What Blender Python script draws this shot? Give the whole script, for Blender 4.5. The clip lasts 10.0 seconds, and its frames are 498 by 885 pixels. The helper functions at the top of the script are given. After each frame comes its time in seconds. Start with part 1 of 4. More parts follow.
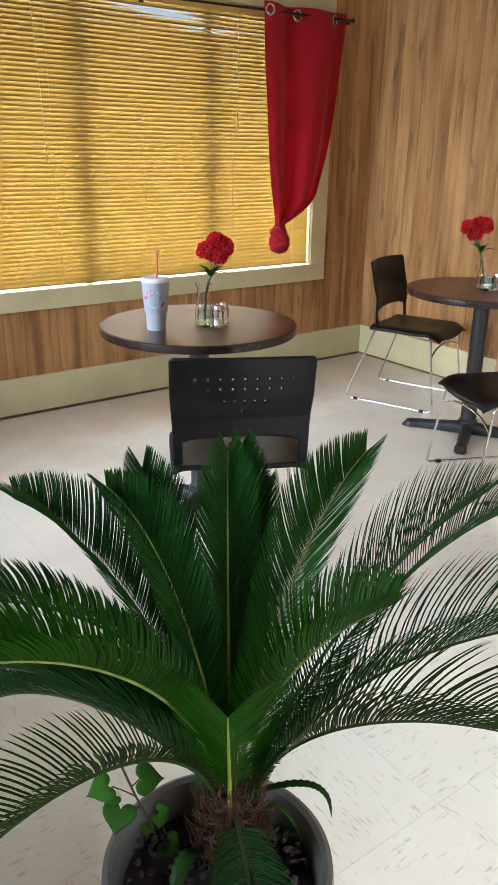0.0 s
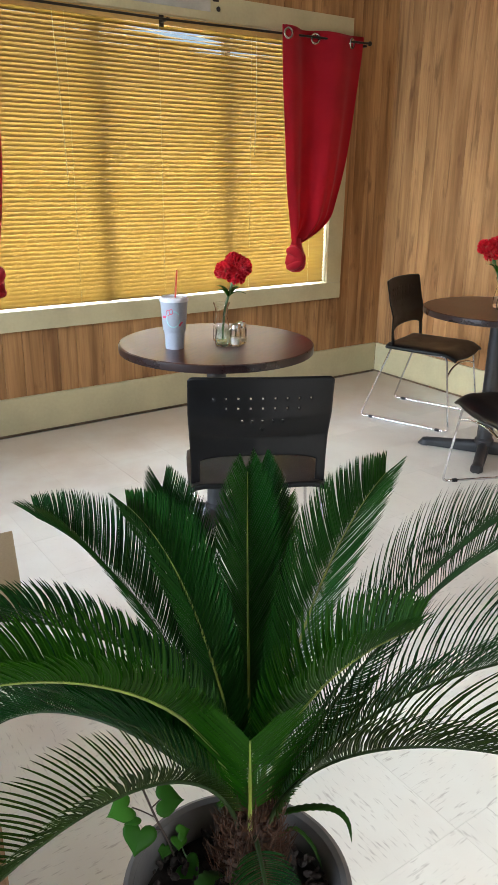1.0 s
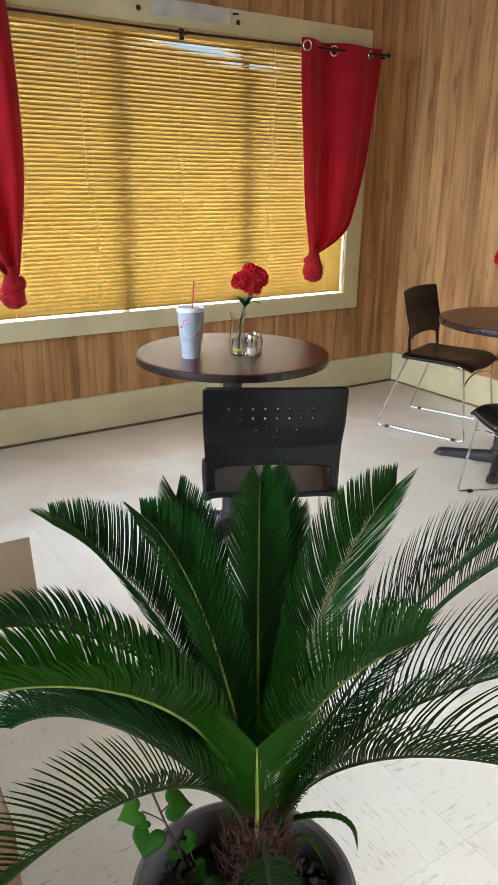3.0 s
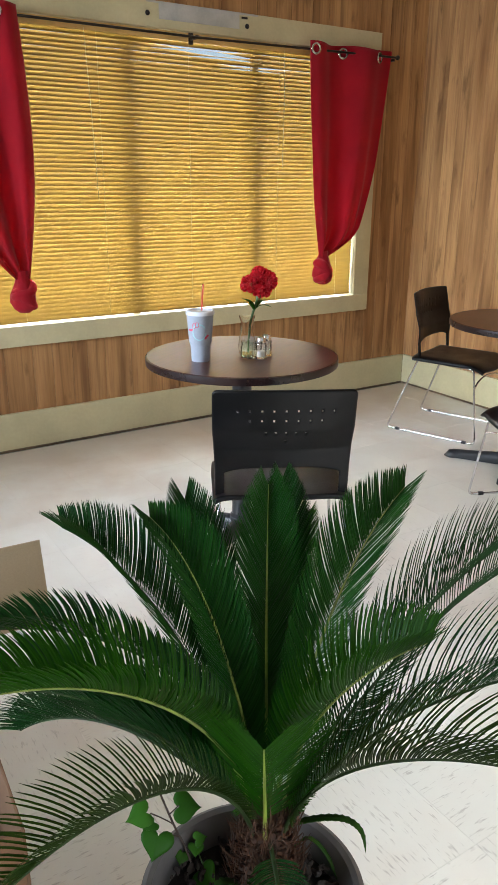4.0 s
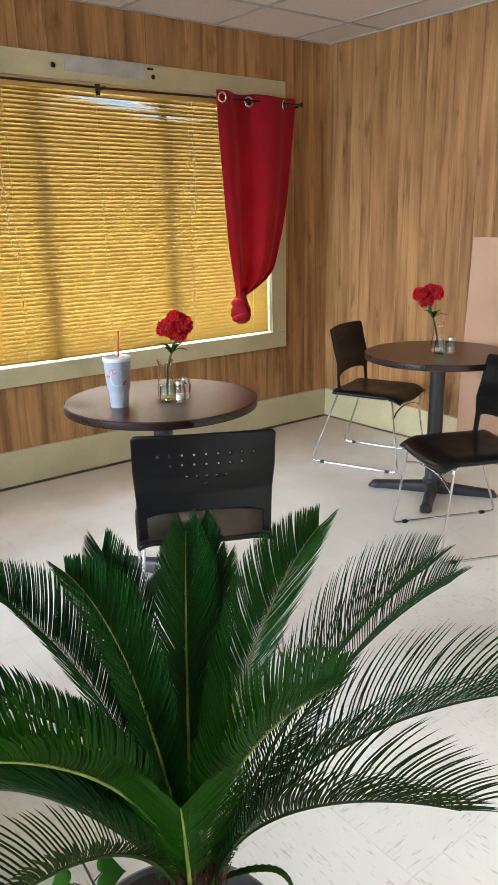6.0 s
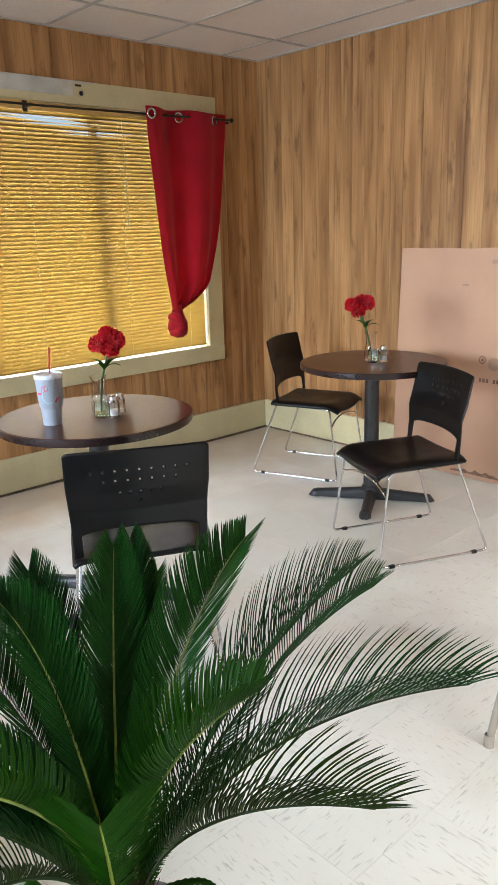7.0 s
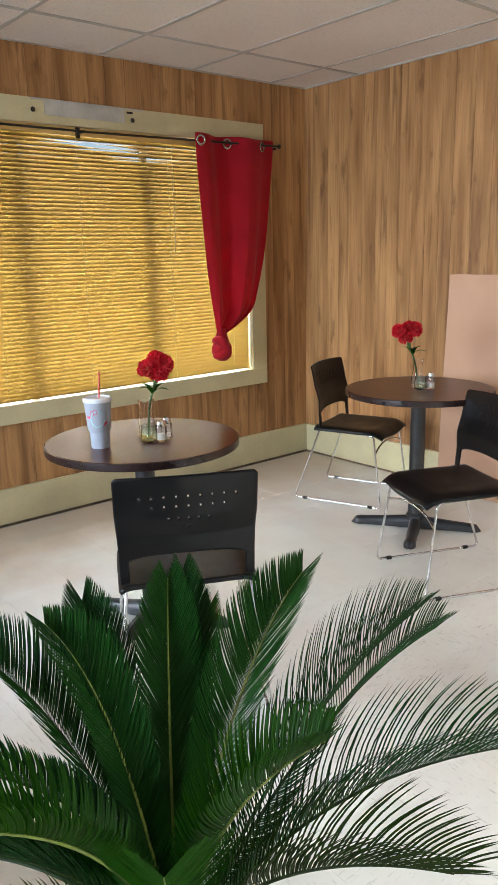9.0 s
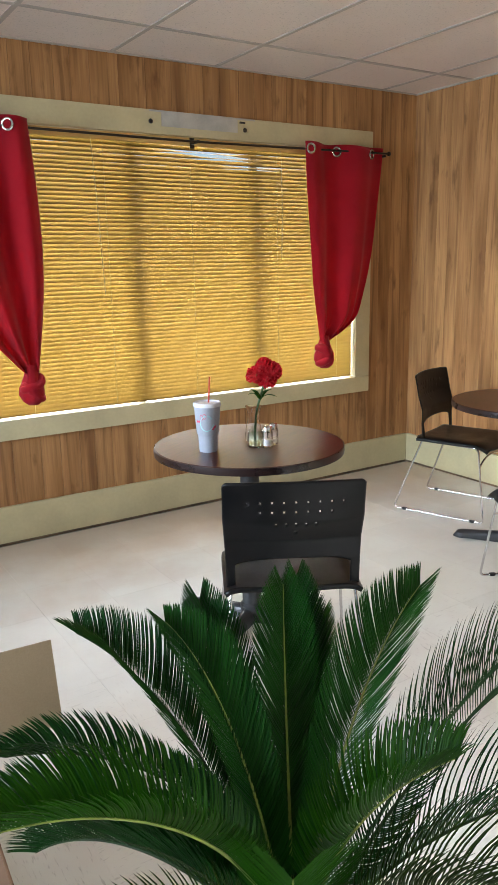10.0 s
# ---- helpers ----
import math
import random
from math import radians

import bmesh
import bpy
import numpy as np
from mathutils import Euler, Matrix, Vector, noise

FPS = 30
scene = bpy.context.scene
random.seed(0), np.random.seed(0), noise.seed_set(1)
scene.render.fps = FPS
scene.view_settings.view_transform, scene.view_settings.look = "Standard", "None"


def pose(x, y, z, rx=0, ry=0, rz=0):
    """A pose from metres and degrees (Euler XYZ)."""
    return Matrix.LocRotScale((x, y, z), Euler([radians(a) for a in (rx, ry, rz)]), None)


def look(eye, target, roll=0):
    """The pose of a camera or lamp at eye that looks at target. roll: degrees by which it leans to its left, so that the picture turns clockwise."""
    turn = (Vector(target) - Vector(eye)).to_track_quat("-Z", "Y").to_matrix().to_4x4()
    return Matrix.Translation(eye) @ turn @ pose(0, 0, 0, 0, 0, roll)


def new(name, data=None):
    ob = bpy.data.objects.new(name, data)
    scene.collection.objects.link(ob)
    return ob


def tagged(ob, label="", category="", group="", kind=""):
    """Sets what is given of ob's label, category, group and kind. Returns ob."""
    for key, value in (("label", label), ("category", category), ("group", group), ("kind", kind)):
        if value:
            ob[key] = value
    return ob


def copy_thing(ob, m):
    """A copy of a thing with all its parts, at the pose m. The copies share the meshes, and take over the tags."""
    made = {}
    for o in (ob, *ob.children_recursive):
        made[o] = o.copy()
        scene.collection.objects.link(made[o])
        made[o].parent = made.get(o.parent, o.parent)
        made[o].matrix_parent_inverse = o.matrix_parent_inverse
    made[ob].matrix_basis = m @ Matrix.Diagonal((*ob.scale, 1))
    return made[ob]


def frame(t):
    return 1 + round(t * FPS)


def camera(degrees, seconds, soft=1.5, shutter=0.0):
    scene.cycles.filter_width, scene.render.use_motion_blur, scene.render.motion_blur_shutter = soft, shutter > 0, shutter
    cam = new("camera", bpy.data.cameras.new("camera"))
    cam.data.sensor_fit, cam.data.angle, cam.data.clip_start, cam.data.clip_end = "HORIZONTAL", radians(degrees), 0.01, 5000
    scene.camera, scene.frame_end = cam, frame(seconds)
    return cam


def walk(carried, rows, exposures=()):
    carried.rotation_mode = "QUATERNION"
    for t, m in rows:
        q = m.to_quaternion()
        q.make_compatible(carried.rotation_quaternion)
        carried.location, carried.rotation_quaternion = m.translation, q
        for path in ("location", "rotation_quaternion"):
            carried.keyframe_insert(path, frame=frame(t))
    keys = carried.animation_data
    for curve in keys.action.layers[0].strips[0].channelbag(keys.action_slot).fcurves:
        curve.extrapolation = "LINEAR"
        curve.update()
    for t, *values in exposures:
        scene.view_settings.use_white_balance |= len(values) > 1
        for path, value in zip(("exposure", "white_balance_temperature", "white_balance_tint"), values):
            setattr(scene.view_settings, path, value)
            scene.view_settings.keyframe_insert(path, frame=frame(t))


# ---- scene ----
cam = camera(36.9, 10.0, soft=1.0)
PATH = [
    (0, (-3.814, -3.854, 1.354), (-2.711, -2.351, 0.629), 0.8),
    (0.5, (-3.818, -3.853, 1.361), (-2.718, -2.34, 0.655), 0.6),
    (1, (-3.828, -3.852, 1.367), (-2.746, -2.316, 0.681), 0.8),
    (1.5, (-3.834, -3.863, 1.373), (-2.762, -2.316, 0.697), 1.3),
    (2, (-3.831, -3.871, 1.376), (-2.76, -2.321, 0.705), 1.1),
    (2.5, (-3.832, -3.872, 1.38), (-2.77, -2.315, 0.712), 1.0),
    (4, (-3.828, -3.877, 1.382), (-2.804, -2.291, 0.72), 0.4),
    (4.5, (-3.829, -3.884, 1.387), (-2.797, -2.295, 0.746), 0.0),
    (5, (-3.813, -3.894, 1.394), (-2.746, -2.319, 0.776), -0.9),
    (5.5, (-3.806, -3.895, 1.402), (-2.677, -2.354, 0.811), -1.0),
    (7, (-3.769, -3.944, 1.406), (-2.472, -2.521, 0.863), -1.8),
    (7.5, (-3.752, -3.959, 1.402), (-2.388, -2.6, 0.863), -2.2),
    (8, (-3.741, -3.964, 1.406), (-2.341, -2.641, 0.867), -2.3),
    (8.5, (-3.767, -3.928, 1.414), (-2.42, -2.542, 0.898), -1.6),
    (9, (-3.786, -3.893, 1.423), (-2.548, -2.4, 0.936), -1.4),
    (9.5, (-3.814, -3.875, 1.421), (-2.67, -2.303, 0.953), -1.3),
    (10, (-3.843, -3.869, 1.434), (-2.795, -2.23, 0.966), -1.1),
]
walk(cam, [(t, look(eye, target, roll)) for t, eye, target, roll in PATH])

# ---- world and light ----
ROOM_L, ROOM_B, CEIL = -5.3, -6.4, 2.49
world = bpy.data.worlds.new("sky")
scene.world = world
world.use_nodes = True
wn = world.node_tree
sky = wn.nodes.new("ShaderNodeTexSky")
sky.sky_type = 'NISHITA'
sky.sun_disc = False
sky.sun_elevation, sky.sun_rotation = radians(50), radians(200)
wn.nodes["Background"].inputs["Strength"].default_value = 0.1
wn.links.new(sky.outputs[0], wn.nodes["Background"].inputs["Color"])
scene.view_settings.exposure = 0.22


def area(name, at, target, sx, sy, power, color):
    lamp = bpy.data.lights.new(name, "AREA")
    lamp.shape, lamp.size, lamp.size_y, lamp.energy, lamp.color = "RECTANGLE", sx, sy, power, color
    ob = new(name, lamp)
    ob.matrix_world = look(at, target)
    return ob


# daylight behind the blind, an assumed unseen side window, and an added south fill
area("daylight_window", (-1.72, 1.0, 0.20), (-1.72, 0, 0.20), 4.0, 2.8, 760, (0.95, 0.97, 1.0))
area("daylight_side_window", (ROOM_L - 3.60, -1.30, 2.10), (-1.3, -1.9, 0.8), 3.4, 1.8, 760, (0.72, 0.84, 1.0))
# no window known there: unseen fill that brightens the near floor and palm
area("fill_south", (-2.9, ROOM_B - 2.2, 4.2), (-3.0, -4.0, 0.4), 4.6, 2.0, 1500, (0.94, 0.96, 1.0))


# ---- materials ----
def nodes_of(name, rough=0.5, metal=0.0, spec=0.5):
    m = bpy.data.materials.new(name)
    m.use_nodes = True
    t = m.node_tree
    b = t.nodes["Principled BSDF"]
    b.inputs["Roughness"].default_value = rough
    b.inputs["Metallic"].default_value = metal
    b.inputs["Specular IOR Level"].default_value = spec
    return m, t, b


def add(t, kind, **kw):
    n = t.nodes.new(kind)
    for k, v in kw.items():
        n.inputs[k.replace("_", " ")].default_value = v
    return n


def mapped(t, scale, world_space=True, shift=False):
    """Scaled coordinates: of the world, or of the object; shift moves the pattern from object to object."""
    if world_space:
        src = t.nodes.new("ShaderNodeNewGeometry").outputs["Position"]
    else:
        src = t.nodes.new("ShaderNodeTexCoord").outputs["Object"]
    if shift:
        info = t.nodes.new("ShaderNodeObjectInfo")
        mul = t.nodes.new("ShaderNodeMath")
        mul.operation = "MULTIPLY"
        mul.inputs[1].default_value = 37.0
        t.links.new(info.outputs["Random"], mul.inputs[0])
        v = t.nodes.new("ShaderNodeVectorMath")
        v.operation = "ADD"
        t.links.new(src, v.inputs[0])
        t.links.new(mul.outputs[0], v.inputs[1])
        src = v.outputs[0]
    m = t.nodes.new("ShaderNodeMapping")
    m.inputs["Scale"].default_value = scale
    t.links.new(src, m.inputs["Vector"])
    return m.outputs[0]


def ramp(t, fac, stops):
    r = t.nodes.new("ShaderNodeValToRGB")
    while len(r.color_ramp.elements) < len(stops):
        r.color_ramp.elements.new(0.5)
    for e, (p, c) in zip(r.color_ramp.elements, stops):
        e.position, e.color = p, (c, c, c, 1) if isinstance(c, (int, float)) else (*c, 1)
    t.links.new(fac, r.inputs[0])
    return r.outputs[0]


def mix(t, fac, a, b, mode="MIX"):
    n = t.nodes.new("ShaderNodeMix")
    n.data_type, n.blend_type = "RGBA", mode
    for sock, val in ((n.inputs[0], fac), (n.inputs[6], a), (n.inputs[7], b)):
        if isinstance(val, (int, float)):
            sock.default_value = val
        elif isinstance(val, tuple):
            sock.default_value = (*val, 1)
        else:
            t.links.new(val, sock)
    return n.outputs[2]


def bump(t, b, height, strength, dist=0.002):
    n = t.nodes.new("ShaderNodeBump")
    n.inputs["Strength"].default_value, n.inputs["Distance"].default_value = strength, dist
    t.links.new(height, n.inputs["Height"])
    t.links.new(n.outputs[0], b.inputs["Normal"])


def simple(name, color, rough=0.5, metal=0.0, vary=0.12, scale=9.0, fine=120.0, relief=0.08, spec=0.5, world_space=False):
    """A painted, moulded or cast surface with slight stains, uneven gloss and fine relief."""
    m, t, b = nodes_of(name, rough, metal, spec)
    co = mapped(t, (1, 1, 1), world_space)
    big = add(t, "ShaderNodeTexNoise", Scale=scale, Detail=4.0)
    small = add(t, "ShaderNodeTexNoise", Scale=fine, Detail=3.0)
    t.links.new(co, big.inputs["Vector"])
    t.links.new(co, small.inputs["Vector"])
    dark = tuple(c * (1 - vary * 2) for c in color)
    lite = tuple(min(1, c * (1 + vary)) for c in color)
    c1 = ramp(t, big.outputs[0], [(0.3, dark), (0.7, lite)])
    t.links.new(mix(t, 0.08, c1, mix(t, 1.0, c1, small.outputs[0], "OVERLAY")), b.inputs["Base Color"])
    t.links.new(ramp(t, big.outputs[0], [(0.3, max(0, rough - 0.06)), (0.75, min(1, rough + 0.08))]), b.inputs["Roughness"])
    if relief:
        bump(t, b, small.outputs[0], relief)
    return m


def wood_panel():
    """Printed pecan panelling: smooth honey ground, soft dark knots and long thin mineral streaks."""
    m, t, b = nodes_of("wood_panelling", 0.5, spec=0.35)
    co = mapped(t, (1, 1, 0.12), shift=True)
    bend = add(t, "ShaderNodeTexNoise", Scale=2.5, Detail=2.0)
    t.links.new(co, bend.inputs["Vector"])
    warp = mix(t, 0.05, co, bend.outputs["Color"], "ADD")
    ground = add(t, "ShaderNodeTexNoise", Scale=11.0, Detail=4.0, Roughness=0.5)
    t.links.new(warp, ground.inputs["Vector"])
    grain = add(t, "ShaderNodeTexNoise", Scale=120.0, Detail=3.0)
    t.links.new(mix(t, 0.02, mapped(t, (1, 1, 0.03), shift=True), bend.outputs["Color"], "ADD"), grain.inputs["Vector"])
    streak = add(t, "ShaderNodeTexNoise", Scale=24.0, Detail=3.0, Distortion=0.3)
    t.links.new(mix(t, 0.06, mapped(t, (1, 1, 0.045), shift=True), bend.outputs["Color"], "ADD"), streak.inputs["Vector"])
    knot = add(t, "ShaderNodeTexNoise", Scale=13.0, Detail=4.0, Roughness=0.6)
    t.links.new(mapped(t, (1, 1, 0.30), shift=True), knot.inputs["Vector"])
    info = t.nodes.new("ShaderNodeObjectInfo")
    col = ramp(t, ground.outputs[0], [(0.30, (0.205, 0.090, 0.029)), (0.46, (0.37, 0.182, 0.066)), (0.66, (0.53, 0.287, 0.115))])
    col = mix(t, 0.22, col, mix(t, info.outputs["Random"], (0.24, 0.115, 0.042), (0.52, 0.31, 0.135)))
    col = mix(t, ramp(t, grain.outputs[0], [(0.36, 0.30), (0.58, 0.0)]), col, (0.20, 0.10, 0.042))
    col = mix(t, ramp(t, streak.outputs[0], [(0.55, 0.0), (0.68, 0.62)]), col, (0.14, 0.062, 0.022))
    col = mix(t, ramp(t, knot.outputs[0], [(0.58, 0.0), (0.74, 0.70)]), col, (0.11, 0.048, 0.018))
    t.links.new(col, b.inputs["Base Color"])
    t.links.new(ramp(t, ground.outputs[0], [(0.3, 0.58), (0.7, 0.44)]), b.inputs["Roughness"])
    bump(t, b, grain.outputs[0], 0.08, 0.001)
    return m


def vinyl_tile():
    """Off-white vinyl tiles with grey-brown chips drawn out one way, worn smooth and stained in places."""
    m, t, b = nodes_of("vinyl_floor_tile", 0.3)
    co = mapped(t, (95, 15, 1), world_space=False, shift=True)
    chip = add(t, "ShaderNodeTexNoise", Scale=1.6, Detail=2.5, Roughness=0.55)
    t.links.new(co, chip.inputs["Vector"])
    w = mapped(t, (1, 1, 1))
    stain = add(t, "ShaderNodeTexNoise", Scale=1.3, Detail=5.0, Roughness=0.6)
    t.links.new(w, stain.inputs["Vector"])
    scuff = add(t, "ShaderNodeTexNoise", Scale=6.0, Detail=5.0)
    t.links.new(w, scuff.inputs["Vector"])
    info = t.nodes.new("ShaderNodeObjectInfo")
    base = mix(t, info.outputs["Random"], (0.68, 0.685, 0.62), (0.74, 0.74, 0.675))
    base = mix(t, ramp(t, stain.outputs[0], [(0.42, 0.0), (0.70, 0.65)]), base, (0.60, 0.53, 0.46))
    base = mix(t, ramp(t, scuff.outputs[0], [(0.50, 0.0), (0.95, 0.25)]), base, (0.52, 0.49, 0.45))
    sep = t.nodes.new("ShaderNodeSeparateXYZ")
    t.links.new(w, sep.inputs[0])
    # brown tint that grows towards the window wall, broken up by the stain noise
    wall_tint = t.nodes.new("ShaderNodeMath")
    wall_tint.operation = "MULTIPLY_ADD"
    wall_tint.inputs[1].default_value = 0.55
    t.links.new(sep.outputs["Y"], wall_tint.inputs[0])
    t.links.new(stain.outputs[0], wall_tint.inputs[2])
    base = mix(t, ramp(t, wall_tint.outputs[0], [(-0.10, 0.0), (0.42, 0.75)]), base, (0.52, 0.42, 0.31))
    f1 = ramp(t, chip.outputs[0], [(0.595, 0.0), (0.71, 0.46)])
    lane = t.nodes.new("ShaderNodeMath")
    lane.operation = "MULTIPLY_ADD"
    lane.inputs[1].default_value, lane.inputs[2].default_value = -0.45, -0.60
    t.links.new(sep.outputs["Y"], lane.inputs[0])
    edge = t.nodes.new("ShaderNodeMath")
    edge.operation = "ADD"
    t.links.new(lane.outputs[0], edge.inputs[0])
    t.links.new(stain.outputs[0], edge.inputs[1])
    worn = ramp(t, edge.outputs[0], [(0.55, 0.12), (1.05, 1.0)])
    base = mix(t, mix(t, 1.0, f1, worn, "MULTIPLY"), base, (0.24, 0.215, 0.185))
    t.links.new(base, b.inputs["Base Color"])
    t.links.new(ramp(t, scuff.outputs[0], [(0.3, 0.29), (0.75, 0.37)]), b.inputs["Roughness"])
    bump(t, b, scuff.outputs[0], 0.05, 0.001)
    return m


def slat_material():
    """Thin golden-cream slats that let daylight glow through."""
    m, t, b = nodes_of("blind_slat_gold", 0.45)
    co = mapped(t, (2, 2, 30))
    n = add(t, "ShaderNodeTexNoise", Scale=3.0, Detail=3.0)
    t.links.new(co, n.inputs["Vector"])
    col = ramp(t, n.outputs[0], [(0.3, (0.13, 0.065, 0.009)), (0.7, (0.17, 0.090, 0.014))])
    t.links.new(col, b.inputs["Base Color"])
    tr = t.nodes.new("ShaderNodeBsdfTranslucent")
    t.links.new(mix(t, 0.94, col, (0.90, 0.58, 0.11)), tr.inputs["Color"])
    ms = t.nodes.new("ShaderNodeMixShader")
    ms.inputs[0].default_value = 0.048
    t.links.new(b.outputs[0], ms.inputs[1])
    t.links.new(tr.outputs[0], ms.inputs[2])
    t.links.new(ms.outputs[0], t.nodes["Material Output"].inputs[0])
    return m


def cloth(name, color, through_amount=0.2):
    m, t, b = nodes_of(name, 0.85, spec=0.2)
    co = mapped(t, (1, 1, 1), False)
    n = add(t, "ShaderNodeTexNoise", Scale=5.0, Detail=4.0)
    weave = add(t, "ShaderNodeTexNoise", Scale=420.0, Detail=2.0)
    t.links.new(co, n.inputs["Vector"])
    t.links.new(co, weave.inputs["Vector"])
    col = ramp(t, n.outputs[0], [(0.3, tuple(c * 0.8 for c in color)), (0.7, color)])
    t.links.new(col, b.inputs["Base Color"])
    b.inputs["Sheen Weight"].default_value = 0.15
    bump(t, b, weave.outputs[0], 0.2, 0.001)
    tr = t.nodes.new("ShaderNodeBsdfTranslucent")
    t.links.new(ramp(t, n.outputs[0], [(0.3, tuple(min(1, c * 1.7) for c in color)), (0.7, tuple(min(1, c * 2.0) for c in color))]), tr.inputs["Color"])
    ms = t.nodes.new("ShaderNodeMixShader")
    ms.inputs[0].default_value = through_amount
    t.links.new(b.outputs[0], ms.inputs[1])
    t.links.new(tr.outputs[0], ms.inputs[2])
    t.links.new(ms.outputs[0], t.nodes["Material Output"].inputs[0])
    return m


def leaf_material(name, dark, lite, rough=0.36, glow=0.12):
    m, t, b = nodes_of(name, rough, spec=0.09)
    geo = t.nodes.new("ShaderNodeNewGeometry")
    co = mapped(t, (1, 1, 1), False)
    n = add(t, "ShaderNodeTexNoise", Scale=14.0, Detail=3.0)
    t.links.new(co, n.inputs["Vector"])
    f = mix(t, 0.5, n.outputs[0], geo.outputs["Random Per Island"])
    col = ramp(t, f, [(0.25, dark), (0.75, lite)])
    t.links.new(col, b.inputs["Base Color"])
    tr = t.nodes.new("ShaderNodeBsdfTranslucent")
    t.links.new(mix(t, 0.5, col, (0.10, 0.30, 0.02)), tr.inputs["Color"])
    ms = t.nodes.new("ShaderNodeMixShader")
    ms.inputs[0].default_value = glow
    t.links.new(b.outputs[0], ms.inputs[1])
    t.links.new(tr.outputs[0], ms.inputs[2])
    t.links.new(ms.outputs[0], t.nodes["Material Output"].inputs[0])
    return m


def glass(name, color=(1, 1, 1), rough=0.02):
    m, t, b = nodes_of(name, rough)
    b.inputs["Base Color"].default_value = (*color, 1)
    b.inputs["Transmission Weight"].default_value = 1.0
    b.inputs["IOR"].default_value = 1.45
    return m


def dark_wood():
    m, t, b = nodes_of("mahogany_laminate", 0.26)
    co = mapped(t, (1.2, 14, 1), False)
    n = add(t, "ShaderNodeTexNoise", Scale=9.0, Detail=6.0, Distortion=0.4)
    t.links.new(co, n.inputs["Vector"])
    sm = add(t, "ShaderNodeTexNoise", Scale=3.0, Detail=4.0)
    t.links.new(mapped(t, (1, 1, 1), False), sm.inputs["Vector"])
    t.links.new(ramp(t, n.outputs[0], [(0.3, (0.040, 0.011, 0.008)), (0.7, (0.085, 0.026, 0.018))]), b.inputs["Base Color"])
    t.links.new(ramp(t, sm.outputs[0], [(0.3, 0.28), (0.7, 0.32)]), b.inputs["Roughness"])
    return m


def cardboard_material(name, a, c):
    m, t, b = nodes_of(name, 0.8, spec=0.25)
    co = mapped(t, (1, 1, 1))
    flute = add(t, "ShaderNodeTexNoise", Scale=3.0, Detail=5.0)
    t.links.new(co, flute.inputs["Vector"])
    fib = add(t, "ShaderNodeTexNoise", Scale=220.0, Detail=3.0)
    t.links.new(co, fib.inputs["Vector"])
    col = ramp(t, flute.outputs[0], [(0.3, a), (0.7, c)])
    col = mix(t, 0.12, col, fib.outputs[0], "OVERLAY")
    t.links.new(col, b.inputs["Base Color"])
    bump(t, b, fib.outputs[0], 0.1, 0.001)
    return m


def ceiling_tile():
    m, t, b = nodes_of("ceiling_tile", 0.9, spec=0.2)
    co = mapped(t, (1, 1, 1))
    sp = add(t, "ShaderNodeTexNoise", Scale=110.0, Detail=3.0)
    t.links.new(co, sp.inputs["Vector"])
    bg = add(t, "ShaderNodeTexNoise", Scale=0.9, Detail=3.0)
    t.links.new(co, bg.inputs["Vector"])
    col = ramp(t, bg.outputs[0], [(0.3, (0.68, 0.62, 0.58)), (0.7, (0.77, 0.71, 0.67))])
    col = mix(t, ramp(t, sp.outputs[0], [(0.30, 0.5), (0.42, 0.0)]), col, (0.42, 0.40, 0.38))
    t.links.new(col, b.inputs["Base Color"])
    bump(t, b, sp.outputs[0], 0.35, 0.003)
    return m


WOOD = wood_panel()
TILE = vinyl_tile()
SLAT = slat_material()
CURTAIN = cloth("red_curtain_cloth", (0.40, 0.008, 0.020), 0.33)
PETAL = cloth("red_petal", (0.62, 0.012, 0.030), 0.35)
CREAM = simple("cream_gloss_paint", (0.56, 0.50, 0.30), 0.42, vary=0.07, scale=4, fine=60, world_space=True)
PATCH = simple("grey_putty_patch", (0.47, 0.46, 0.42), 0.7, vary=0.12, scale=9, world_space=True)
PLASTER = simple("plain_wall_paint", (0.40, 0.36, 0.30), 0.8, vary=0.06, scale=2, world_space=True)
GROOVE = simple("panel_groove", (0.10, 0.052, 0.024), 0.8, world_space=True)
SUBFLOOR = simple("floor_adhesive", (0.30, 0.28, 0.24), 0.6, world_space=True)
GRIME = simple("brown_floor_grime", (0.17, 0.11, 0.06), 0.7, vary=0.3, scale=14, world_space=True)
CEILING = ceiling_tile()
TBAR = simple("ceiling_bar_white", (0.44, 0.42, 0.40), 0.5, vary=0.05)
BLACK = simple("black_moulded_plastic", (0.004, 0.004, 0.0045), 0.36, vary=0.15, scale=12, fine=500, relief=0.10, spec=0.22)
IRON = simple("black_cast_iron", (0.020, 0.021, 0.023), 0.38, vary=0.2, scale=20, fine=260, relief=0.25)
EDGE = simple("dark_table_edging", (0.022, 0.011, 0.010), 0.30)
CHROME = simple("chrome_steel", (0.62, 0.62, 0.62), 0.18, metal=1.0, vary=0.08, relief=0.02)
RODM = simple("dark_bronze_rod", (0.030, 0.024, 0.020), 0.4, metal=0.6)
BEIGE = simple("beige_enamel_steel", (0.320, 0.277, 0.220), 0.42, vary=0.08, scale=8)
RUBBER = simple("grey_rubber", (0.22, 0.21, 0.20), 0.8)
MAHOG = dark_wood()
CARD = cardboard_material("brown_cardboard", (0.46, 0.27, 0.175), (0.53, 0.32, 0.21))
CARTON = cardboard_material("brown_carton_board", (0.17, 0.095, 0.055), (0.22, 0.13, 0.075))
TAN = cardboard_material("tan_cardboard", (0.36, 0.29, 0.19), (0.43, 0.35, 0.24))
PRINT = simple("faded_brown_print", (0.20, 0.11, 0.07), 0.85)
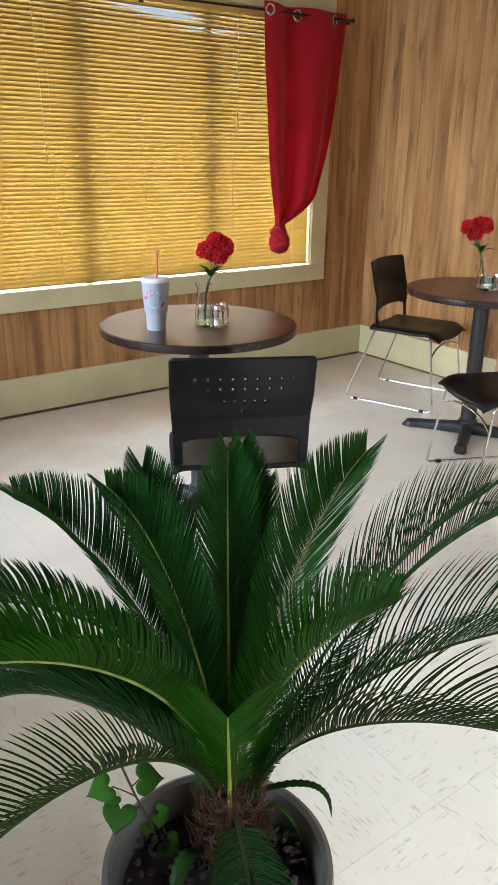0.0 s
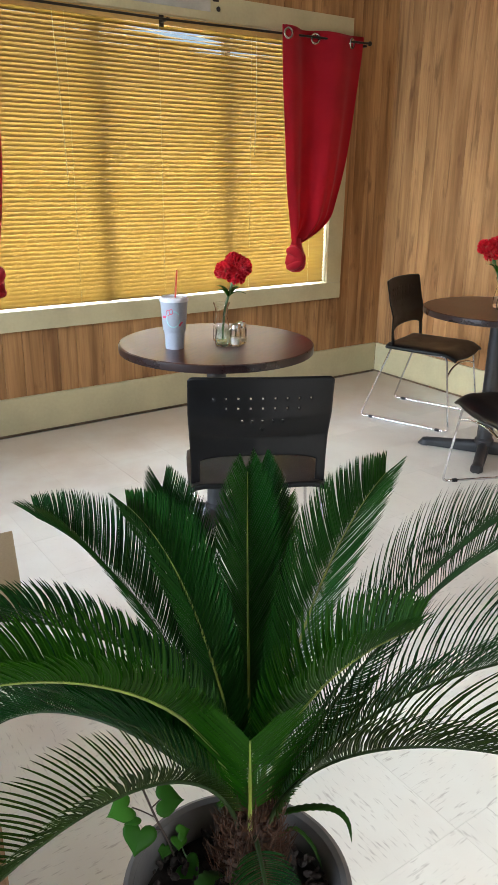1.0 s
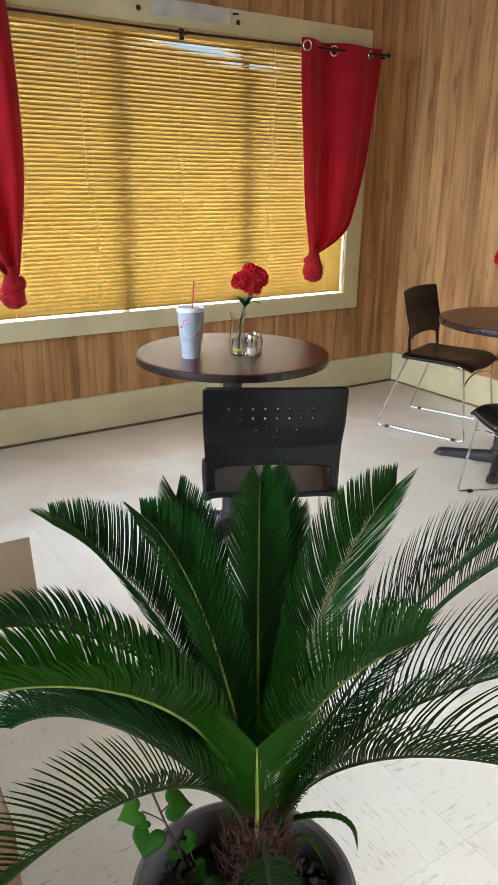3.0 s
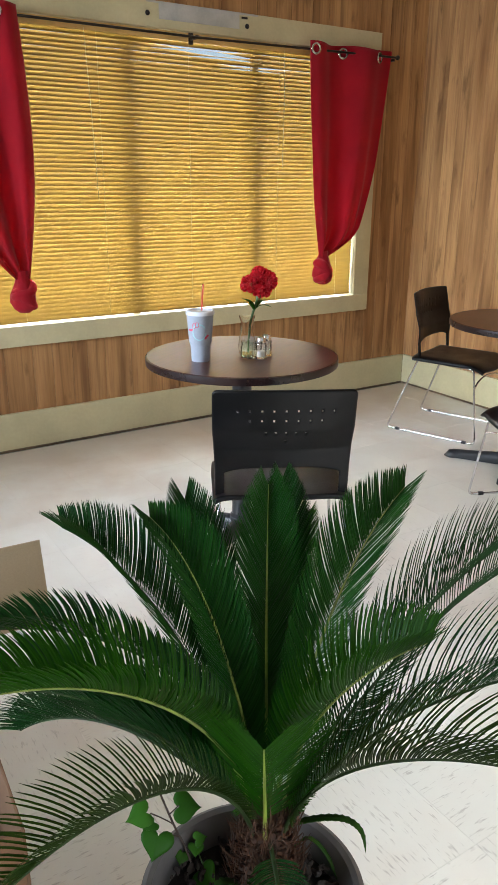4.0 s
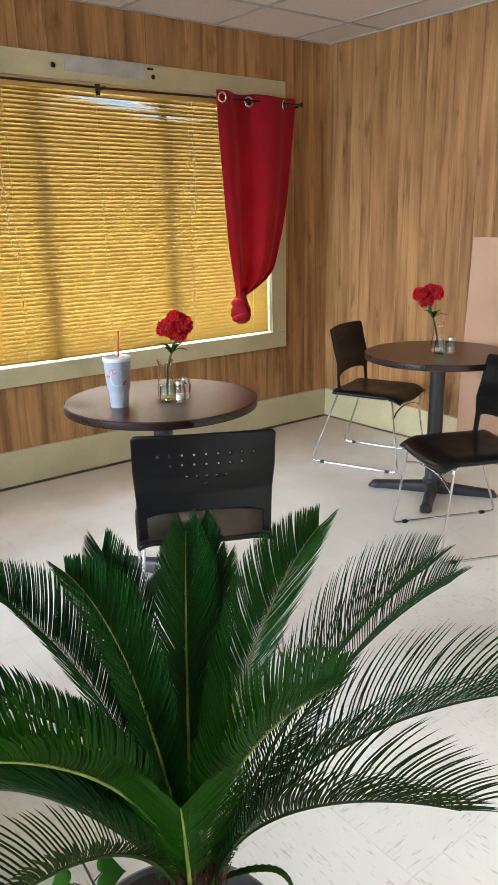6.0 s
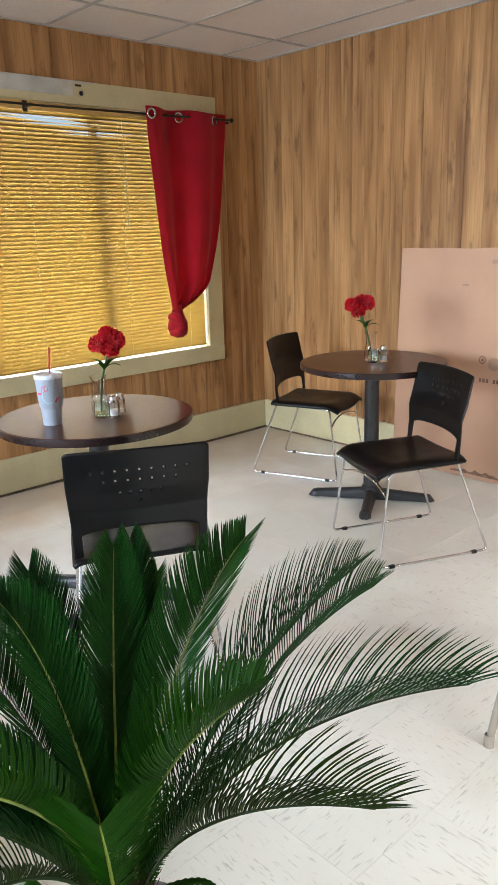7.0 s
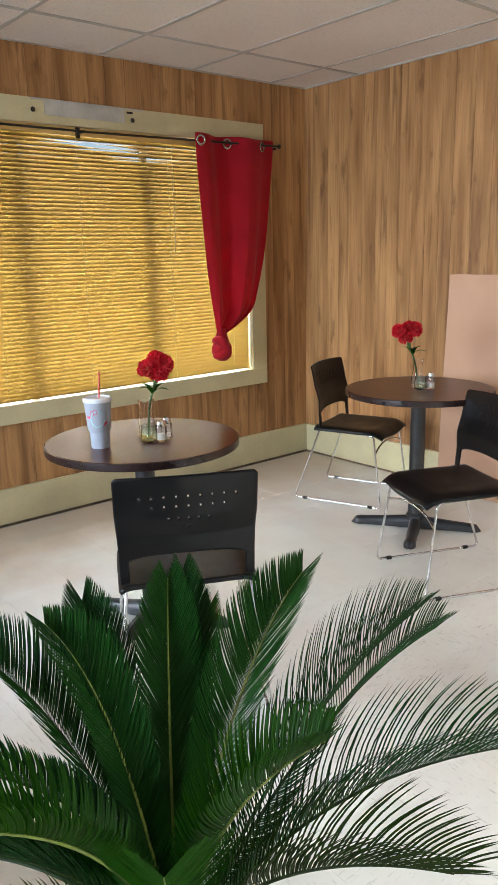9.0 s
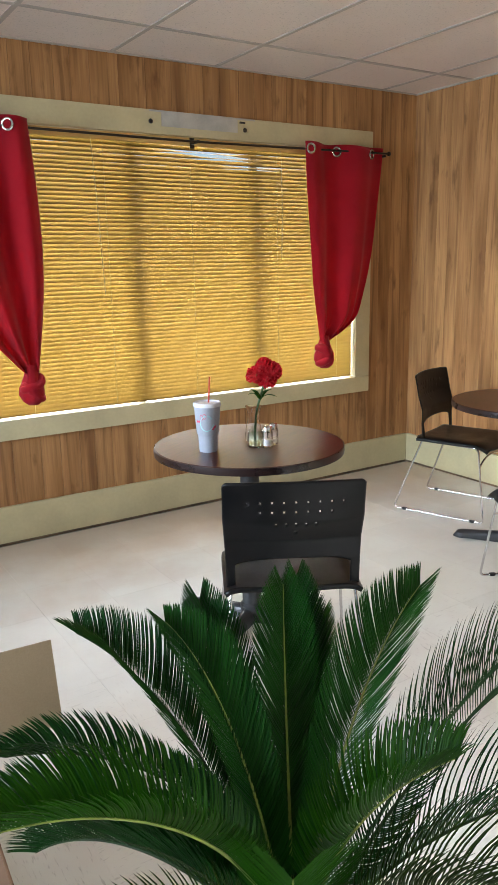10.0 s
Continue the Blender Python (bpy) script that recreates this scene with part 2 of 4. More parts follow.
STAIN = simple("damp_cardboard", (0.25, 0.135, 0.085), 0.85, vary=0.25, scale=30)
GHOST = simple("pale_worn_print", (0.40, 0.245, 0.165), 0.85)
FOAM = simple("white_foam", (0.37, 0.40, 0.46), 0.65, vary=0.03)
LID = simple("milky_plastic_lid", (0.70, 0.72, 0.76), 0.25, vary=0.03)
STRAW = simple("red_straw", (0.55, 0.05, 0.03), 0.3)
PINK = simple("pink_print", (0.75, 0.09, 0.16), 0.5)
AQUA = simple("aqua_print", (0.38, 0.66, 0.68), 0.5)
GLASS = glass("clear_glass")
GREENGLASS = glass("green_tinted_glass", (0.84, 0.95, 0.90))
RAIL = simple("golden_enamel_rail", (0.56, 0.36, 0.12), 0.4, vary=0.08)
CORD = simple("cream_cord", (0.72, 0.66, 0.50), 0.7)
SALT = simple("salt_grains", (0.75, 0.74, 0.70), 0.7)
PALM = leaf_material("sago_leaflet", (0.0017, 0.016, 0.004), (0.007, 0.050, 0.009), 0.42, 0.10)
PALM_YOUNG = leaf_material("young_sago_leaflet", (0.005, 0.038, 0.002), (0.015, 0.082, 0.003), 0.42, 0.2)
# lighter green puts the top light on three upper fronds into their colour
PALM_MID = leaf_material("toplit_sago_leaflet", (0.004, 0.030, 0.005), (0.013, 0.074, 0.011), 0.42, 0.14)
PALM_OLIVE = leaf_material("olive_sago_leaflet", (0.006, 0.013, 0.002), (0.017, 0.032, 0.004), 0.45, 0.12)
RACHIS = simple("palm_midrib", (0.22, 0.29, 0.045), 0.4, vary=0.2, scale=30)
RACHIS_DARK = simple("dark_palm_midrib", (0.018, 0.036, 0.009), 0.6, vary=0.2, scale=30, spec=0.2)
FIBRE = simple("brown_trunk_fibre", (0.062, 0.024, 0.009), 0.85, vary=0.4, scale=60, relief=0.6)
SOIL = simple("dark_potting_soil", (0.012, 0.008, 0.006), 0.95, vary=0.4, scale=40, relief=0.8)
BARK = simple("bark_chips", (0.018, 0.011, 0.008), 0.8, vary=0.4, scale=50, relief=0.5)
POT = simple("grey_resin_pot", (0.10, 0.096, 0.093), 0.36, vary=0.18, scale=10)
VINE = leaf_material("vine_leaf", (0.016, 0.070, 0.008), (0.040, 0.140, 0.016), 0.42, 0.25)
WEED = leaf_material("weed_leaf", (0.012, 0.040, 0.006), (0.030, 0.080, 0.012), 0.45, 0.2)
STEM = simple("green_stem", (0.05, 0.13, 0.03), 0.5)
TWIG = simple("dark_vine_stem", (0.045, 0.030, 0.022), 0.7)
BOLT = simple("dark_bolt", (0.035, 0.030, 0.026), 0.45, metal=0.7)
ALU = simple("window_bar", (0.16, 0.14, 0.11), 0.5)
BAG = simple("cloudy_plastic_bag", (0.55, 0.47, 0.36), 0.35, vary=0.1)


# ---- builders ----
def part(name, bm, material, parent, label="", smooth=True):
    me = bpy.data.meshes.new(name)
    bmesh.ops.recalc_face_normals(bm, faces=bm.faces)
    bm.to_mesh(me)
    bm.free()
    me.materials.append(material)
    if smooth:
        me.shade_smooth()
        me.set_sharp_from_angle(angle=radians(38))
    ob = new(name, me)
    if parent:
        ob.parent = parent
    if label:
        tagged(ob, label=label)
    return ob


def thing(name, m, label, category, group="", kind=""):
    ob = new(name)
    ob.empty_display_size = 0.1
    ob.matrix_world = m
    return tagged(ob, label, category, group, kind)


def box(bm, lo, hi, bevel=0.0):
    r = bmesh.ops.create_cube(bm, size=1.0, matrix=Matrix.LocRotScale([(a + b) / 2 for a, b in zip(lo, hi)], None, [b - a for a, b in zip(lo, hi)]))
    if bevel:
        edges = list({e for v in r["verts"] for e in v.link_edges})
        bmesh.ops.bevel(bm, geom=edges, offset=bevel, segments=2, affect="EDGES", profile=0.7)
    return bm


def boxed(lo, hi, bevel=0.0):
    return box(bmesh.new(), lo, hi, bevel)


def lathe(profile, seg=40, bm=None, at=(0, 0, 0), squash=None):
    """A turned body; profile: (radius, height) from the bottom up."""
    bm = bm or bmesh.new()
    rings = []
    for r, z in profile:
        if r < 1e-5:
            rings.append([bm.verts.new((at[0], at[1], at[2] + z))])
        else:
            ring = []
            for i in range(seg):
                a = 2 * math.pi * i / seg
                k = squash(a, z) if squash else 1.0
                ring.append(bm.verts.new((at[0] + r * k * math.cos(a), at[1] + r * k * math.sin(a), at[2] + z)))
            rings.append(ring)
    for a, b in zip(rings, rings[1:]):
        for i in range(seg):
            j = (i + 1) % seg
            if len(a) == 1 and len(b) > 1:
                bm.faces.new((a[0], b[j], b[i]))
            elif len(b) == 1 and len(a) > 1:
                bm.faces.new((a[i], a[j], b[0]))
            elif len(a) > 1:
                bm.faces.new((a[i], a[j], b[j], b[i]))
    return bm


def smooth_path(pts, steps=6):
    p = [Vector(q) for q in pts]
    out = []
    for i in range(len(p) - 1):
        a, b, c, d = p[max(i - 1, 0)], p[i], p[i + 1], p[min(i + 2, len(p) - 1)]
        for k in range(steps):
            u = k / steps
            out.append(0.5 * (2 * b + (c - a) * u + (2 * a - 5 * b + 4 * c - d) * u * u + (3 * b - a - 3 * c + d) * u ** 3))
    out.append(p[-1])
    return out


def round_corners(pts, radius, steps=5):
    p = [Vector(q) for q in pts]
    out = [p[0]]
    for a, b, c in zip(p, p[1:], p[2:]):
        u, v = (a - b).normalized(), (c - b).normalized()
        s, e = b + u * radius, b + v * radius
        for k in range(steps + 1):
            w = k / steps
            out.append((1 - w) ** 2 * s + 2 * w * (1 - w) * b + w * w * e)
    out.append(p[-1])
    return out


def tube(pts, radius, seg=10, bm=None, caps=True):
    """A round bar along a path; radius: a number, or a function of the way along (0 to 1)."""
    bm = bm or bmesh.new()
    p = [Vector(q) for q in pts]
    rings, side = [], None
    for i, q in enumerate(p):
        d = (p[min(i + 1, len(p) - 1)] - p[max(i - 1, 0)]).normalized()
        if side is None:
            side = d.orthogonal().normalized()
        side = (side - d * side.dot(d)).normalized()
        up = d.cross(side)
        r = radius(i / (len(p) - 1)) if callable(radius) else radius
        rings.append([bm.verts.new(q + (side * math.cos(2 * math.pi * k / seg) + up * math.sin(2 * math.pi * k / seg)) * r) for k in range(seg)])
    for a, b in zip(rings, rings[1:]):
        for k in range(seg):
            bm.faces.new((a[k], a[(k + 1) % seg], b[(k + 1) % seg], b[k]))
    if caps:
        bm.faces.new(rings[0])
        bm.faces.new(rings[-1][::-1])
    return bm


def sheet(fn, nu, nv, bm=None, keep=None):
    """A grid of faces from fn(u, v), u and v from 0 to 1; keep(i, j) leaves cells out."""
    bm = bm or bmesh.new()
    g = [[bm.verts.new(fn(i / nu, j / nv)) for i in range(nu + 1)] for j in range(nv + 1)]
    for j in range(nv):
        for i in range(nu):
            if keep is None or keep(i, j):
                bm.faces.new((g[j][i], g[j][i + 1], g[j + 1][i + 1], g[j + 1][i]))
    for v in [v for v in bm.verts if not v.link_faces]:
        bm.verts.remove(v)
    return bm


def thicken(ob, amount, offset=0.0, bevel=0.0):
    s = ob.modifiers.new("thickness", "SOLIDIFY")
    s.thickness, s.offset = amount, offset
    return ob


# ---- the room ----
def structure(name, bm, material, label, parent=None):
    return tagged(part(name, bm, material, parent, smooth=False), label, name.split("_")[0], kind="structure")


WIN_X0, WIN_X1, WIN_Z0, WIN_Z1 = -2.98, -0.515, 0.665, 2.115      # clear opening
TRIM_X0, TRIM_X1, TRIM_Z0, TRIM_Z1 = -3.11, -0.393, 0.560, 2.235  # outside of the casing
WALL_T = 0.15
floor = structure("floor", boxed((ROOM_L - 0.2, ROOM_B - 0.2, -0.10), (0.2, 0.2, -0.004)), SUBFLOOR, "worn off-white vinyl tile floor with grey-brown flecks")

bm = bmesh.new()
box(bm, (ROOM_L - 0.2, 0.006, -0.05), (WIN_X0, WALL_T, CEIL + 0.06))
box(bm, (WIN_X1, 0.006, -0.05), (0.2, WALL_T, CEIL + 0.06))
box(bm, (WIN_X0, 0.006, -0.05), (WIN_X1, WALL_T, WIN_Z0 - 0.004))
box(bm, (WIN_X0, 0.006, WIN_Z1 + 0.004), (WIN_X1, WALL_T, CEIL + 0.06))
wall_north = structure("wall_north", bm, GROOVE, "brown wood-panelled wall around the window")
wall_east = structure("wall_east", boxed((0.006, ROOM_B - 0.2, -0.05), (0.15, 0.006, CEIL + 0.06)), GROOVE, "honey-brown wood-panelled wall with dark grooves")

bm = bmesh.new()
D0, D1, DZ = -2.70, -0.40, 2.3
box(bm, (ROOM_L - 0.15, ROOM_B - 0.2, -0.05), (ROOM_L, D0, CEIL + 0.06))
box(bm, (ROOM_L - 0.15, D1, -0.05), (ROOM_L, 0.006, CEIL + 0.06))
box(bm, (ROOM_L - 0.15, D0, DZ), (ROOM_L, D1, CEIL + 0.06))
box(bm, (ROOM_L - 0.15, D0, -0.05), (ROOM_L, D1, 0.75))
wall_west = structure("wall_west", bm, PLASTER, "plain painted wall with a wide window opening")
# unseen back wall; its opening is added to let the fill light through
bm = bmesh.new()
box(bm, (ROOM_L - 0.15, ROOM_B - 0.15, -0.05), (-4.9, ROOM_B, CEIL + 0.06))
box(bm, (-0.6, ROOM_B - 0.15, -0.05), (0.0, ROOM_B, CEIL + 0.06))
box(bm, (-4.9, ROOM_B - 0.15, -0.05), (-0.6, ROOM_B, 0.4))
box(bm, (-4.9, ROOM_B - 0.15, 2.4), (-0.6, ROOM_B, CEIL + 0.06))
wall_south = structure("wall_south", bm, PLASTER, "plain painted unseen wall with an opening added for the fill light")

# ceiling: lay-in tiles between bars, in one mesh
bm = bmesh.new()
xs = [0.0] + [-0.31 - 0.617 * k for k in range(9)]
ys = [0.0] + [-0.48 - 1.22 * k for k in range(6)]
for xa, xb in zip(xs, xs[1:]):
    for ya, yb in zip(ys, ys[1:]):
        box(bm, (max(xb, ROOM_L) + 0.010, max(yb, ROOM_B) + 0.010, CEIL + 0.004), (xa - 0.010, ya - 0.010, CEIL + 0.022))
ceiling = structure("ceiling", bm, CEILING, "dingy white drop ceiling of speckled tiles")
bm = bmesh.new()
for x in xs[1:-1]:
    box(bm, (x - 0.0115, ROOM_B, CEIL), (x + 0.0115, 0.0, CEIL + 0.03))
for y in ys[1:]:
    if y > ROOM_B:
        box(bm, (ROOM_L, y - 0.0115, CEIL - 0.001), (0.0, y + 0.0115, CEIL + 0.028))
box(bm, (ROOM_L - 0.15, ROOM_B - 0.15, CEIL + 0.06), (0.15, WALL_T, CEIL + 0.12))
box(bm, (ROOM_L, -0.018, CEIL - 0.002), (0.0, 0.0, CEIL + 0.025))
box(bm, (-0.018, ROOM_B, CEIL - 0.003), (0.0, -0.018, CEIL + 0.025))
structure("ceiling_grid", bm, TBAR, "white metal bars between the ceiling tiles")

# skirting boards, standing a little off the floor
structure("baseboard_north", boxed((ROOM_L, -0.020, 0.008), (-0.020, 0.006, 0.205), 0.003), CREAM, "cream-painted wide skirting board under the window wall")
structure("baseboard_east", boxed((-0.020, ROOM_B, 0.008), (0.006, -0.0205, 0.205), 0.003), CREAM, "cream-painted wide skirting board on the panelled wall")


structure("trim_north", boxed((ROOM_L, -0.031, 0.0), (-0.031, -0.0205, 0.010), 0.003), GRIME, "dirty brown strip along the foot of the skirting")
structure("trim_east", boxed((-0.031, ROOM_B, 0.0), (-0.0205, -0.032, 0.010), 0.003), GRIME, "dirty brown strip along the foot of the skirting")


# ---- window, blind and curtains ----
win = tagged(new("window_1"), "wide window with cream-painted casing behind golden blinds", "window", kind="structure")
part("casing_bottom", boxed((TRIM_X0, -0.020, TRIM_Z0), (TRIM_X1, 0.006, WIN_Z0), 0.003), CREAM, win, "wide cream-painted window casing board")
part("casing_top", boxed((TRIM_X0, -0.020, WIN_Z1), (TRIM_X1, 0.006, TRIM_Z1), 0.003), CREAM, win)
part("casing_side", boxed((TRIM_X0, -0.019, WIN_Z0 + 0.001), (WIN_X0, 0.006, WIN_Z1 - 0.001), 0.003), CREAM, win)
part("casing_side", boxed((WIN_X1, -0.019, WIN_Z0 + 0.001), (TRIM_X1, 0.006, WIN_Z1 - 0.001), 0.003), CREAM, win)
part("reveal", boxed((WIN_X0 - 0.012, 0.0, WIN_Z0 + 0.001), (WIN_X0 + 0.004, 0.15, WIN_Z1 - 0.001)), CREAM, win)
part("reveal", boxed((WIN_X1 - 0.004, 0.0, WIN_Z0 + 0.001), (WIN_X1 + 0.012, 0.15, WIN_Z1 - 0.001)), CREAM, win)
part("window_sill", boxed((WIN_X0 + 0.005, 0.0065, WIN_Z0 - 0.012), (WIN_X1 - 0.005, 0.15, WIN_Z0 - 0.0005)), CREAM, win)
part("window_head", boxed((WIN_X0 + 0.005, 0.0065, WIN_Z1 + 0.0005), (WIN_X1 - 0.005, 0.15, WIN_Z1 + 0.012)), CREAM, win)
for x in (-2.055, -1.265):
    part("mullion", boxed((x - 0.020, 0.052, WIN_Z0), (x + 0.020, 0.082, WIN_Z1), 0.003), ALU, win, "dark upright window bar")
for xa, xb in ((WIN_X0 + 0.005, -2.086), (-2.024, -1.296), (-1.234, WIN_X1 - 0.005)):
    pane = part("pane", boxed((xa, 0.085, WIN_Z0), (xb, 0.090, WIN_Z1)), GLASS, win)
    pane.visible_shadow = False
part("putty_patch", boxed((-1.90, -0.0235, 2.155), (-1.42, -0.0202, 2.232), 0.001), PATCH, win, "grey scraped patch on the casing")
part("putty_patch", boxed((-1.97, -0.023, 2.225), (-1.30, -0.0203, 2.2345), 0.001), PATCH, win)


def screw(x, z):
    bm = lathe([(0, 0), (0.012, 0), (0.013, 0.004), (0.008, 0.010), (0, 0.011)], 14)
    bmesh.ops.transform(bm, matrix=Matrix.Translation((x, -0.020, z)) @ Matrix.Rotation(radians(90), 4, "X"), verts=bm.verts)
    part("bolt", bm, BOLT, win, "dark bolt head left in the casing")


screw(-1.964, 2.176)
screw(-1.370, 2.173)
part("bracket_stub", boxed((-1.405, -0.028, 2.206), (-1.370, -0.020, 2.216), 0.002), BOLT, win)

blind = thing("venetian_blind", pose(0, 0, 0), "closed golden-cream venetian blind glowing with daylight", "blind")
BX0, BX1, PITCH, SLAT_W = WIN_X0 + 0.010, WIN_X1 - 0.008, 0.0218, 0.0312
part("headrail", boxed((BX0, 0.006, 2.072), (BX1, 0.036, 2.112), 0.003), RAIL, blind, "golden metal head rail")


def slat_mesh(opening=0.0, centre=0.0, half=0.2):
    """A curved slat, near upright; opened by so many degrees round one spot along it."""
    nu = 24

    def at(u, v):
        x = BX0 + (BX1 - BX0) * u
        k = max(0.0, 1 - abs(x - centre) / half) if opening else 0.0
        tilt = radians(53.0 - opening * k ** 0.5)
        w = (v - 0.5) * SLAT_W
        bow = 0.0010 * (1 - (2 * v - 1) ** 2)
        sag = 0.0012 * math.sin(9 * u + centre)
        return (x, w * math.cos(tilt) - bow * math.sin(tilt), w * math.sin(tilt) + bow * math.cos(tilt) + sag)

    return sheet(at, nu, 3)


first = part("slat", slat_mesh(), SLAT, blind)
TOP_Z, N_SLATS = 2.060, 64
first.location = (0, 0.022, TOP_Z)
rng = random.Random(4)
for k in range(1, N_SLATS):
    z = TOP_Z - PITCH * k
    if k in (1, 2, 4):
        spread_at = {1: (46, -1.62, 0.27), 2: (40, -1.50, 0.22), 4: (30, -1.30, 0.20)}[k]
        o = part("slat", slat_mesh(*spread_at), SLAT, blind, "bent slat that lets white daylight in")
    else:
        o = new("slat", first.data)
        o.parent = blind
    o.location = (0, 0.022 + rng.uniform(-0.0006, 0.0006), z)
    o.rotation_euler = (radians(rng.uniform(-0.4, 0.4)), 0, 0)
part("bottom_rail", boxed((BX0, 0.019, 0.6765), (BX1, 0.024, 0.6815), 0.001), SLAT, blind, "golden bottom rail just above the sill")
for x in (-2.70, -2.235, -1.72, -1.13, -0.66):
    for dy in (0.006, 0.037):
        part("ladder_cord", tube([(x, dy, 0.68), (x + 0.001, dy, 1.4), (x, dy, 2.075)], 0.0004, 5), CORD, blind)
part("tilt_cord", tube(smooth_path([(-2.30, 0.000, 2.08), (-2.285, -0.004, 1.7), (-2.27, -0.003, 1.28)]), 0.0012, 6), CORD, blind, "thin pull cord")
part("lift_cord", tube(smooth_path([(-1.105, 0.000, 2.08), (-1.10, -0.004, 1.8), (-1.105, -0.003, 1.45)]), 0.0012, 6), CORD, blind)

rod = thing("curtain_rod", pose(0, -0.10, 2.083), "thin dark bronze curtain rod over the window", "curtain rod")
part("rod_bar", tube([(-3.30, 0, 0), (-1.72, 0, -0.006), (-0.34, 0, 0.012)], 0.0062, 12), RODM, rod)
for x in (-3.31, -0.33):
    bm = bmesh.new()
    bmesh.ops.create_uvsphere(bm, u_segments=14, v_segments=8, radius=0.014, matrix=Matrix.Translation((x, 0, 0.012 if x > -1 else 0)))
    part("finial", bm, RODM, rod)
for x in (-3.22, -1.72, -0.36):
    bm = box(bmesh.new(), (x - 0.008, 0.0, -0.010), (x + 0.008, 0.08, 0.004), 0.002)
    box(bm, (x - 0.013, 0.0725, -0.03), (x + 0.013, 0.0795, 0.025), 0.002)
    part("rod_bracket", bm, RODM, rod)


def curtain(name, left, right, neck, label, knot_z, seed, flip):
    """A grommet-top panel gathered and knotted at its foot; left and right: the edge's x at the top, middle and neck."""
    c = thing(name, pose(0, -0.10, 0), label, "curtain", group="red curtains")
    top, foot = 2.125, knot_z + 0.075
    wob = random.Random(seed).uniform(0, 6)

    def edge(e, v, power=1.15):
        a, b, d = e
        q = v ** power
        return (1 - q) ** 2 * a + 2 * q * (1 - q) * (2 * b - (a + d) / 2) + q * q * d

    def at(u, v):
        z = top - (top - foot) * v
        xa, xb = edge(left, v, 1.15 if flip > 0 else 1.6), edge(right, v, 1.6 if flip > 0 else 1.15)
        if flip > 0:
            xb = right[0] - 0.125 * v - 0.125 * v ** 3 + (right[2] - right[0] + 0.25) * max(0, (v - 0.84) / 0.16) ** 2
        x = xa + (xb - xa) * u
        if flip > 0:
            y = -0.024 * math.cos(2 * math.pi * 1.72 * (u - 0.08)) + 0.012 * math.exp(-((u - 0.26 - 0.10 * v) / 0.075) ** 2)
            y += 0.010 * v * v * math.sin(2 * math.pi * 4.5 * u + 1.2)
        else:
            y = 0.050 * (1 - 0.45 * v) * math.sin(2 * math.pi * 2.3 * u + 0.6 + wob)
        y += 0.002 * v * math.sin(2 * math.pi * 7 * u + 2.0 * v + wob)
        y += 0.006 * math.sin(11 * v + 5 * u) * v - 0.02 * math.sin(math.pi * v) * (0.5 - abs(u - 0.5))
        return (x, y, z + 0.004 * math.sin(14 * u + wob) * (1 - v))

    thicken(part("panel", sheet(at, 84, 60), CURTAIN, c), 0.003)
    for u in (0.05, 0.41, 0.83):
        p = Vector(at(u, 0.035))
        q = Vector(at(u + 0.01, 0.035)) - p
        bm = bmesh.new()
        seg = 20
        ring = [[], []]
        for i in range(seg):
            a = 2 * math.pi * i / seg
            for lvl, r in ((0, 0.020), (1, 0.031)):
                ring[lvl].append(bm.verts.new((r * math.cos(a), 0, r * math.sin(a))))
        for i in range(seg):
            bm.faces.new((ring[0][i], ring[0][(i + 1) % seg], ring[1][(i + 1) % seg], ring[1][i]))
        g = part("grommet", bm, CHROME, c, "shiny steel grommet")
        g.matrix_basis = Matrix.Translation(p + Vector((0, -0.004, 0))) @ Matrix.Rotation(math.atan2(q.y, q.x), 4, "Z")
        thicken(g, 0.009)
    # knot: a bunched bulb of cloth with two wound rolls round it
    bm = bmesh.new()
    lathe([(0, -0.094), (0.026, -0.090), (0.050, -0.070), (0.063, -0.036), (0.060, 0.0), (0.048, 0.034), (0.037, 0.064), (0.029, 0.090), (0.027, 0.115)], 48, bm, (neck, -0.005, knot_z), lambda a, z: 1 + 0.08 * math.sin(3 * a + 22 * z) + 0.03 * math.sin(7 * a - 30 * z))
    for k, (tilt, rad, thick, dz) in enumerate(((34, 0.045, 0.027, 0.016), (-42, 0.049, 0.025, -0.028))):
        ring = []
        for i in range(33):
            a = 2 * math.pi * i / 32
            v = Vector((rad * math.cos(a), rad * math.sin(a) * 0.9, 0.006 * math.sin(2 * a + k)))
            v.rotate(Euler((radians(14 - 20 * k), radians(tilt * flip), 0)))
            ring.append(v + Vector((neck, -0.006, knot_z + dz)))
        tube(ring, lambda s, th=thick: th * (1 + 0.10 * math.sin(13 * s)), 14, bm, caps=False)
    part("knot", bm, CURTAIN, c, "cloth tied in a bunched knot")
    return c


curtain("curtain", (-1.008, -0.960, -0.888), (-0.360, -0.462, -0.812), -0.850, "red grommet curtain tied in a knot beside the window", 0.860, 1, 1)
curtain("curtain", (-3.27, -3.08, -2.775), (-2.655, -2.632, -2.700), -2.738, "dark red grommet curtain tied in a knot over the blind", 0.840, 5, -1)


